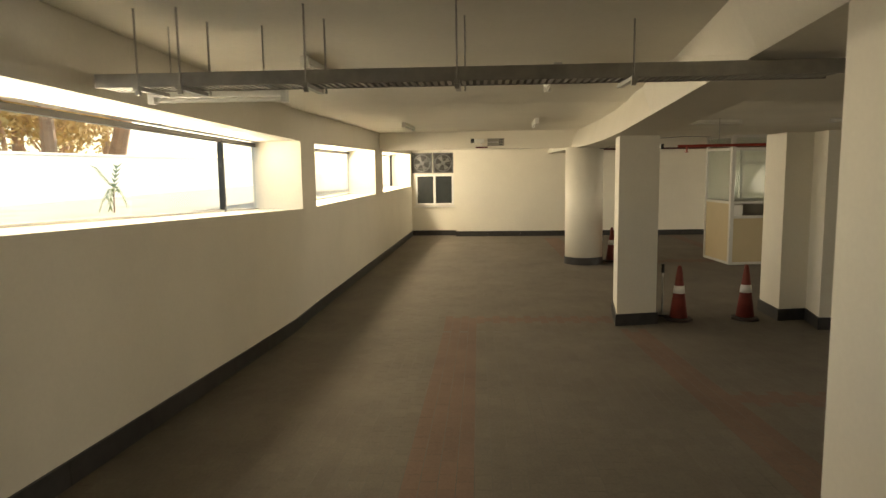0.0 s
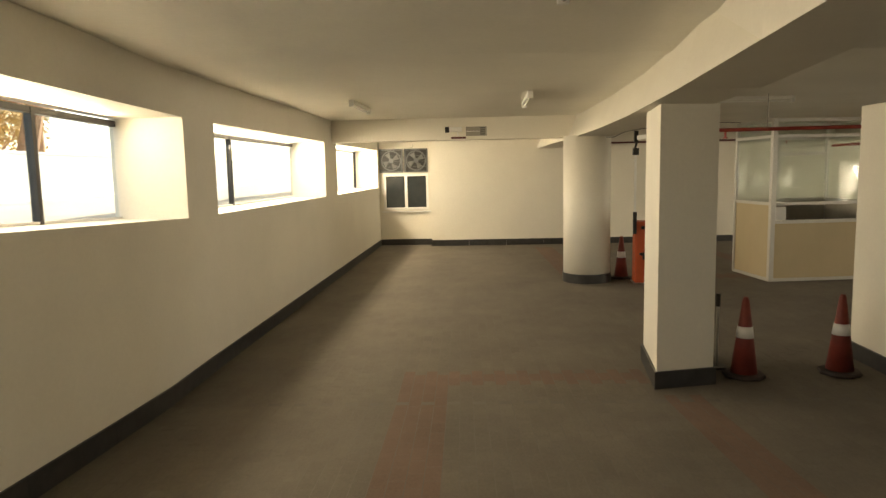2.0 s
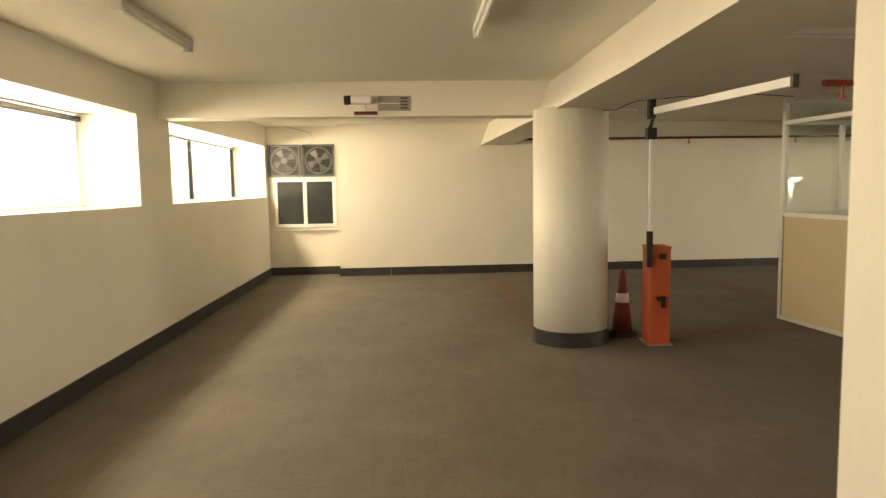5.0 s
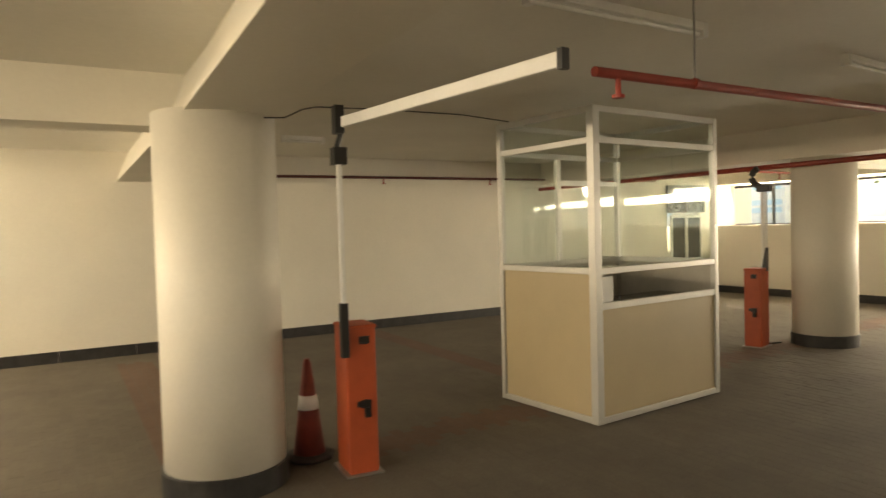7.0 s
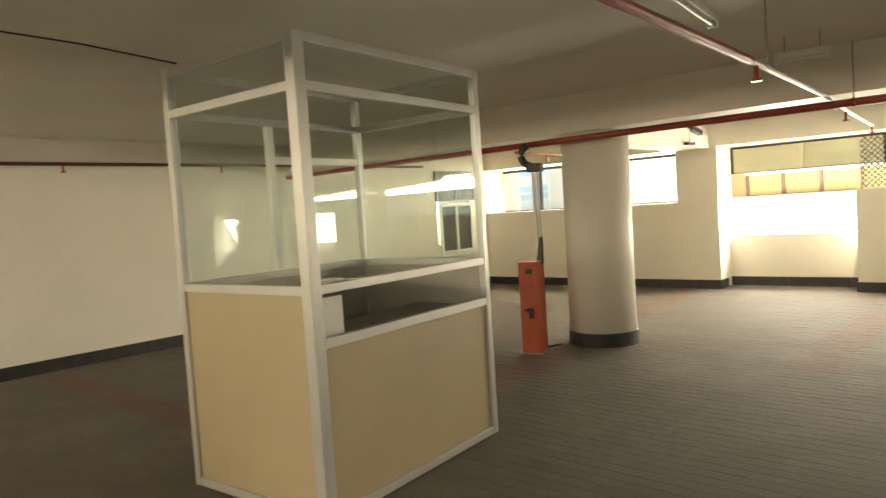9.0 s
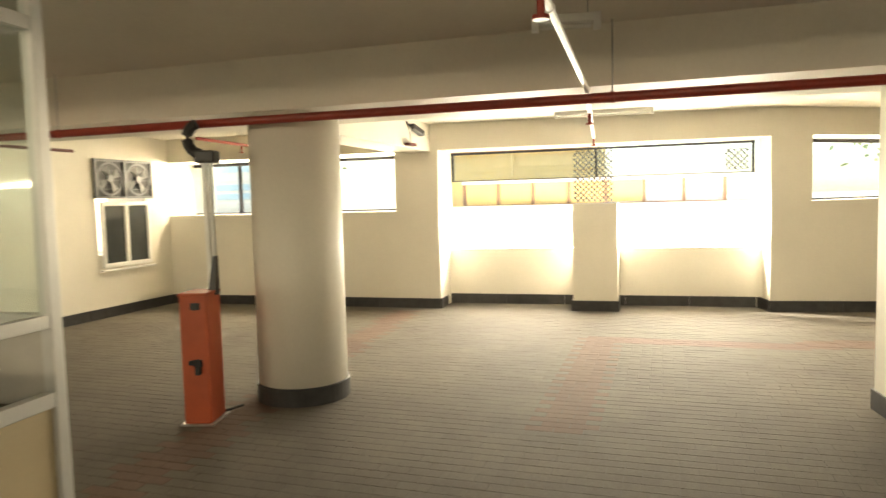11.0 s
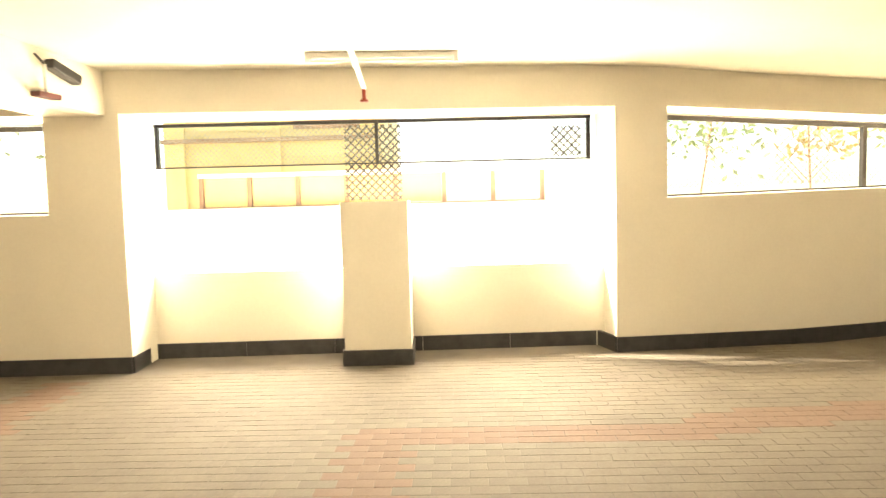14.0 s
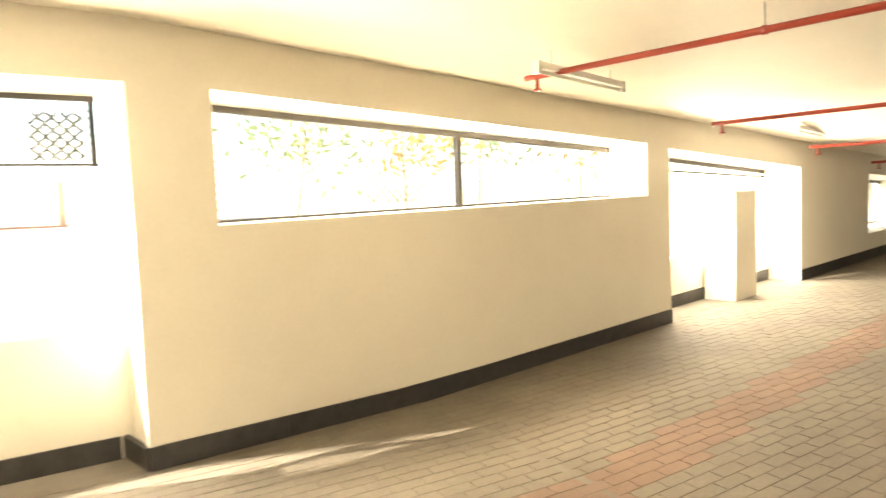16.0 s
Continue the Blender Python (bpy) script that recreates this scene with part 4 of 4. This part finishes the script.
# added batten shape: its pale colour stands for window light on the trunking
batten_lamp(pose(0.3, TRAY_Y + 0.27, TRAY_Z - 0.01, 0, 0, 2), 0.85, "pale batten added for the window lit side of the trunking", 0.4)
batten_lamp(pose(5.92, 12.91, C0, 0, 0, 2), 1.3, "grey fluorescent batten lamp above the thin red pipe")
batten_lamp(pose(5.87, 18.2, C0, 0, 0, 3), 0.5, "short grey batten lamp near the end wall")
batten_lamp(pose(17.13, 3.45, ceiling_z(17.1, 3.45), 0, 0, -72), 1.2, "white fluorescent batten lamp by the further recess")

# ---- outside the east windows: a yellow shop front and a fence ----
shop = thing("shop_house", "yellow plastered building with brown posts outside", "building", pose(23.5, 17.4, 1.46))
part("wall", boxed(0.0, -3.4, 0.0, 4.0, 0.9, 3.2), YELLOW, shop)
part("roof", boxed(-0.4, -3.6, 3.2, 4.4, 1.2, 3.4), BROWN, shop)
for k in range(3):
    y = -3.3 + 1.9 * k
    part("post", boxed(-0.12, y - 0.05, 0.0, -0.02, y + 0.05, 3.2), YELLOW, shop)
for k in range(2):
    y = -3.3 + 1.9 * k
    part("shutter", boxed(-0.03, y + 0.3, 1.55, -0.004, y + 1.6, 2.3), BROWN if k == 0 else YELLOW, shop)
part("ledge", boxed(-0.15, -3.4, 1.32, -0.004, 0.9, 1.4), BROWN, shop)
railing = thing("fence", "low fence with brown posts and yellow boards", "fence", pose(19.9, 13.75, 1.5))
part("rail", boxed(0.0, -2.5, 0.44, 0.06, 2.5, 0.50), WHITE, railing)
part("rail", boxed(0.0, -2.5, -0.02, 0.06, 2.5, 0.02), BROWN, railing)
for k in range(8):
    y = 2.45 - 0.702 * k
    part("post", boxed(-0.02, y - 0.03, -0.04, 0.08, y + 0.03, 0.44), BROWN, railing)
    if k < 7:
        part("board", boxed(0.02, y - 0.665, 0.03, 0.04, y - 0.037, 0.435), WHITE if k > 4 else YELLOW, railing)
for k, (bx, by) in enumerate(((22.6, 2.2), (23.4, 4.1), (22.8, 6.0), (24.6, 7.4))):
    tree(bx, by, 1.46, 3.0, 0.025, 40 + k, "small yellow green bush outside the long window", PALM_LEAF if k % 2 else DRY_LEAF, leaves=30)
tree(21.5, 20.5, 1.46, 4.2, 0.05, 12, "leafy tree outside the side bay windows", PALM_LEAF, leaves=40)


def slatted_shed(x, y, z, label):
    """A small hut clad with level boards, under a flat roof."""
    ob = thing("shed", label, "shed", pose(x, y, z))
    part("wall_body", boxed(0.04, 0.0, 0.0, 2.0, 4.2, 1.9), OUTER_WALL, ob)
    part("roof", boxed(-0.15, -0.15, 1.902, 2.15, 4.35, 2.0, bevel=0.01), WHITE, ob)
    for k in range(8):
        part("board", boxed(0.0, 0.1, 0.1 + 0.22 * k, 0.038, 4.1, 0.25 + 0.22 * k, bevel=0.006), PALE_BLUE if k % 3 else OUTER_WALL, ob)
    return ob


slatted_shed(20.6, 21.6, 1.46, "pale blue boarded shed standing outside the side bay")


def wire_mesh(a, b, inset, z0, z1, pitch, label, thick=0.0032, material=None):
    """Diamond wire mesh fixed outside a window."""
    a, b = Vector((*a, 0)), Vector((*b, 0))
    way = (b - a).normalized()
    out = Vector((-way.y, way.x, 0))
    length, high = (b - a).length, z1 - z0
    verts, faces = [], []
    def strand(s0, h0, s1, h1):
        p = a + out * inset + way * s0 + Vector((0, 0, z0 + h0))
        q = a + out * inset + way * s1 + Vector((0, 0, z0 + h1))
        side = (q - p).normalized().cross(out) * thick
        n = len(verts)
        verts.extend([p - side, p + side, q + side, q - side, p + out * 0.004, q + out * 0.004])
        faces.extend([(n, n + 1, n + 2, n + 3), (n + 1, n + 4, n + 5, n + 2), (n + 4, n, n + 3, n + 5)])
    k = -high
    while k < length:
        for flip in (False, True):
            s0, s1, h0, h1 = k, k + high, 0.0, high
            if s0 < 0:
                h0, s0 = -s0, 0.0
            if s1 > length:
                h1, s1 = high - (s1 - length), length
            if s1 > s0:
                strand(s0, high - h0, s1, high - h1) if flip else strand(s0, h0, s1, h1)
        k += pitch
    data = bpy.data.meshes.new("wire_mesh")
    data.from_pydata([tuple(v) for v in verts], [], faces)
    data.materials.append(material or STEEL)
    ob = new("wire_mesh", data)
    tagged(ob, label, "wire mesh", kind="stuff")


wire_mesh((17.24, 15.6), (17.46, 11.1), 0.0, 1.94, 2.34, 0.055, "galvanised diamond wire mesh behind the clerestory window")
wire_mesh(along(E_BEND, E_FAR, 0.55), along(E_BEND, E_FAR, 5.1), 0.57, 1.6, 2.15, 0.06, "galvanised diamond wire mesh behind the long window")
wire_mesh(along(EA, EB, 2.75), along(EA, EB, 4.33), 0.74, 1.5, 2.36, 0.06, "galvanised diamond wire mesh behind the side bay window")
for a, b, inset, z0, z1 in ((along((17.24, 15.6), (17.46, 11.1), 1.92), along((17.24, 15.6), (17.46, 11.1), 2.52), 0.14, 1.56, 2.36),
                            (along((17.24, 15.6), (17.46, 11.1), 4.14), along((17.24, 15.6), (17.46, 11.1), 4.46), 0.14, 1.98, 2.3),
                            (along(E_BEND, E_FAR, 2.1), along(E_BEND, E_FAR, 2.75), 0.75, 1.62, 2.25)):
    wire_mesh(a, b, inset, z0, z1, 0.085, "dark diamond lattice panel outside the window", 0.009 if inset < 0.5 else 0.004, DARK_LATTICE if inset < 0.5 else BROWN)

# ---- floor pavers ----
PX, PY, GAP = 0.105, 0.21, 0.002
red_bands = [(1.52, 1.94, -4, 9.7), (3.66, 4.02, -4, 8.9), (1.94, 3.7, 9.35, 9.7), (4.02, 6.2, 5.85, 6.17), (11.4, 14.4, 12.82, 13.24), (14.4, 14.78, 10.95, 13.24), (7.35, 7.7, 15.6, 20.2), (3.85, 4.2, 15.3, 19.8)]


def is_red(x, y):
    if any(x0 <= x < x1 and y0 <= y < y1 for x0, x1, y0, y1 in red_bands):
        return True
    if 5.2 <= x < 16.1 and abs(y - 14.9 - 0.105 * (x - 5.2)) < 0.2:
        return True
    return y < 10.95 and abs(x - 14.72 - 0.165 * (10.95 - y)) < 0.2


def paver_data(name, material):
    bm = bmesh.new()
    w, l, c = PX / 2 - GAP / 2, PY / 2 - GAP / 2, 0.0018
    low = [bm.verts.new((sx * w, sy * l, -0.012)) for sx, sy in ((-1, -1), (1, -1), (1, 1), (-1, 1))]
    mid = [bm.verts.new((sx * w, sy * l, -c)) for sx, sy in ((-1, -1), (1, -1), (1, 1), (-1, 1))]
    top = [bm.verts.new((sx * (w - c), sy * (l - c), 0.0)) for sx, sy in ((-1, -1), (1, -1), (1, 1), (-1, 1))]
    bm.faces.new(top)
    for one, two in ((low, mid), (mid, top)):
        for i in range(4):
            bm.faces.new((one[i], one[(i + 1) % 4], two[(i + 1) % 4], two[i]))
    data = bpy.data.meshes.new(name)
    bm.to_mesh(data)
    bm.free()
    data.materials.append(material)
    return data


def inside(x, y):
    west = -0.56 + max(0, y - 10.25) * 0.0486
    east = 16.3 + max(0.0, 15.6 - y) * 0.16 if y > 10.95 else 17.05 + (10.95 - y) * 0.123
    return west + 0.05 < x < east - 0.02 and -3.4 < y < 20.35


single = {False: paver_data("paver", PAVER), True: paver_data("paver", RED_PAVER)}
rng_floor = random.Random(8)
joined = {False: ([], []), True: ([], [])}
count = 0
for i in range(int(19.5 / PX)):
    x = -0.6 + PX * (i + 0.5)
    for j in range(int(24.0 / PY)):
        y = -3.4 + PY * (j + (0.5 if i % 2 else 0.0))
        if not inside(x, y):
            continue
        red = is_red(x, y)
        lift = rng_floor.uniform(-0.0015, 0.0015)
        worn = min(1.0, max(0.0, (x - 6.5) / 4.0))  # joints on the drive are filled with dust
        z = floor_z(x, y) + lift * (0.25 + 0.3 * worn) - (0.0112 - 0.0011 * worn)
        slope = math.atan(0.052) if y < 8.8 else 0.0
        if 12.6 < x < 14.9 and 12.2 < y < 13.6 and count < 290:
            ob = new("paver", single[red])
            ob.parent = floor
            ob.location = (x, y, z)
            ob.rotation_euler = (rng_floor.uniform(-0.004, 0.004), rng_floor.uniform(-0.004, 0.004), 0)
            count += 1
            continue
        verts, faces = joined[red]
        n = len(verts)
        w, l, c = PX / 2 - GAP / 2, PY / 2 - GAP / 2, 0.0018
        for dz, g in ((-0.012, 0.0), (0.0, c)):
            for sx, sy in ((-1, -1), (1, -1), (1, 1), (-1, 1)):
                dy = sy * (l - g)
                verts.append((x + sx * (w - g), y + dy, z + dz - slope * dy))
        faces.append((n + 4, n + 5, n + 6, n + 7))
        for k in range(4):
            faces.append((n + k, n + (k + 1) % 4, n + 4 + (k + 1) % 4, n + 4 + k))
for red, (verts, faces) in joined.items():
    data = bpy.data.meshes.new("pavers")
    data.from_pydata(verts, [], faces)
    data.materials.append(RED_PAVER if red else PAVER)
    ob = new("pavers", data)
    ob.parent = floor
    tagged(ob, kind="stuff")
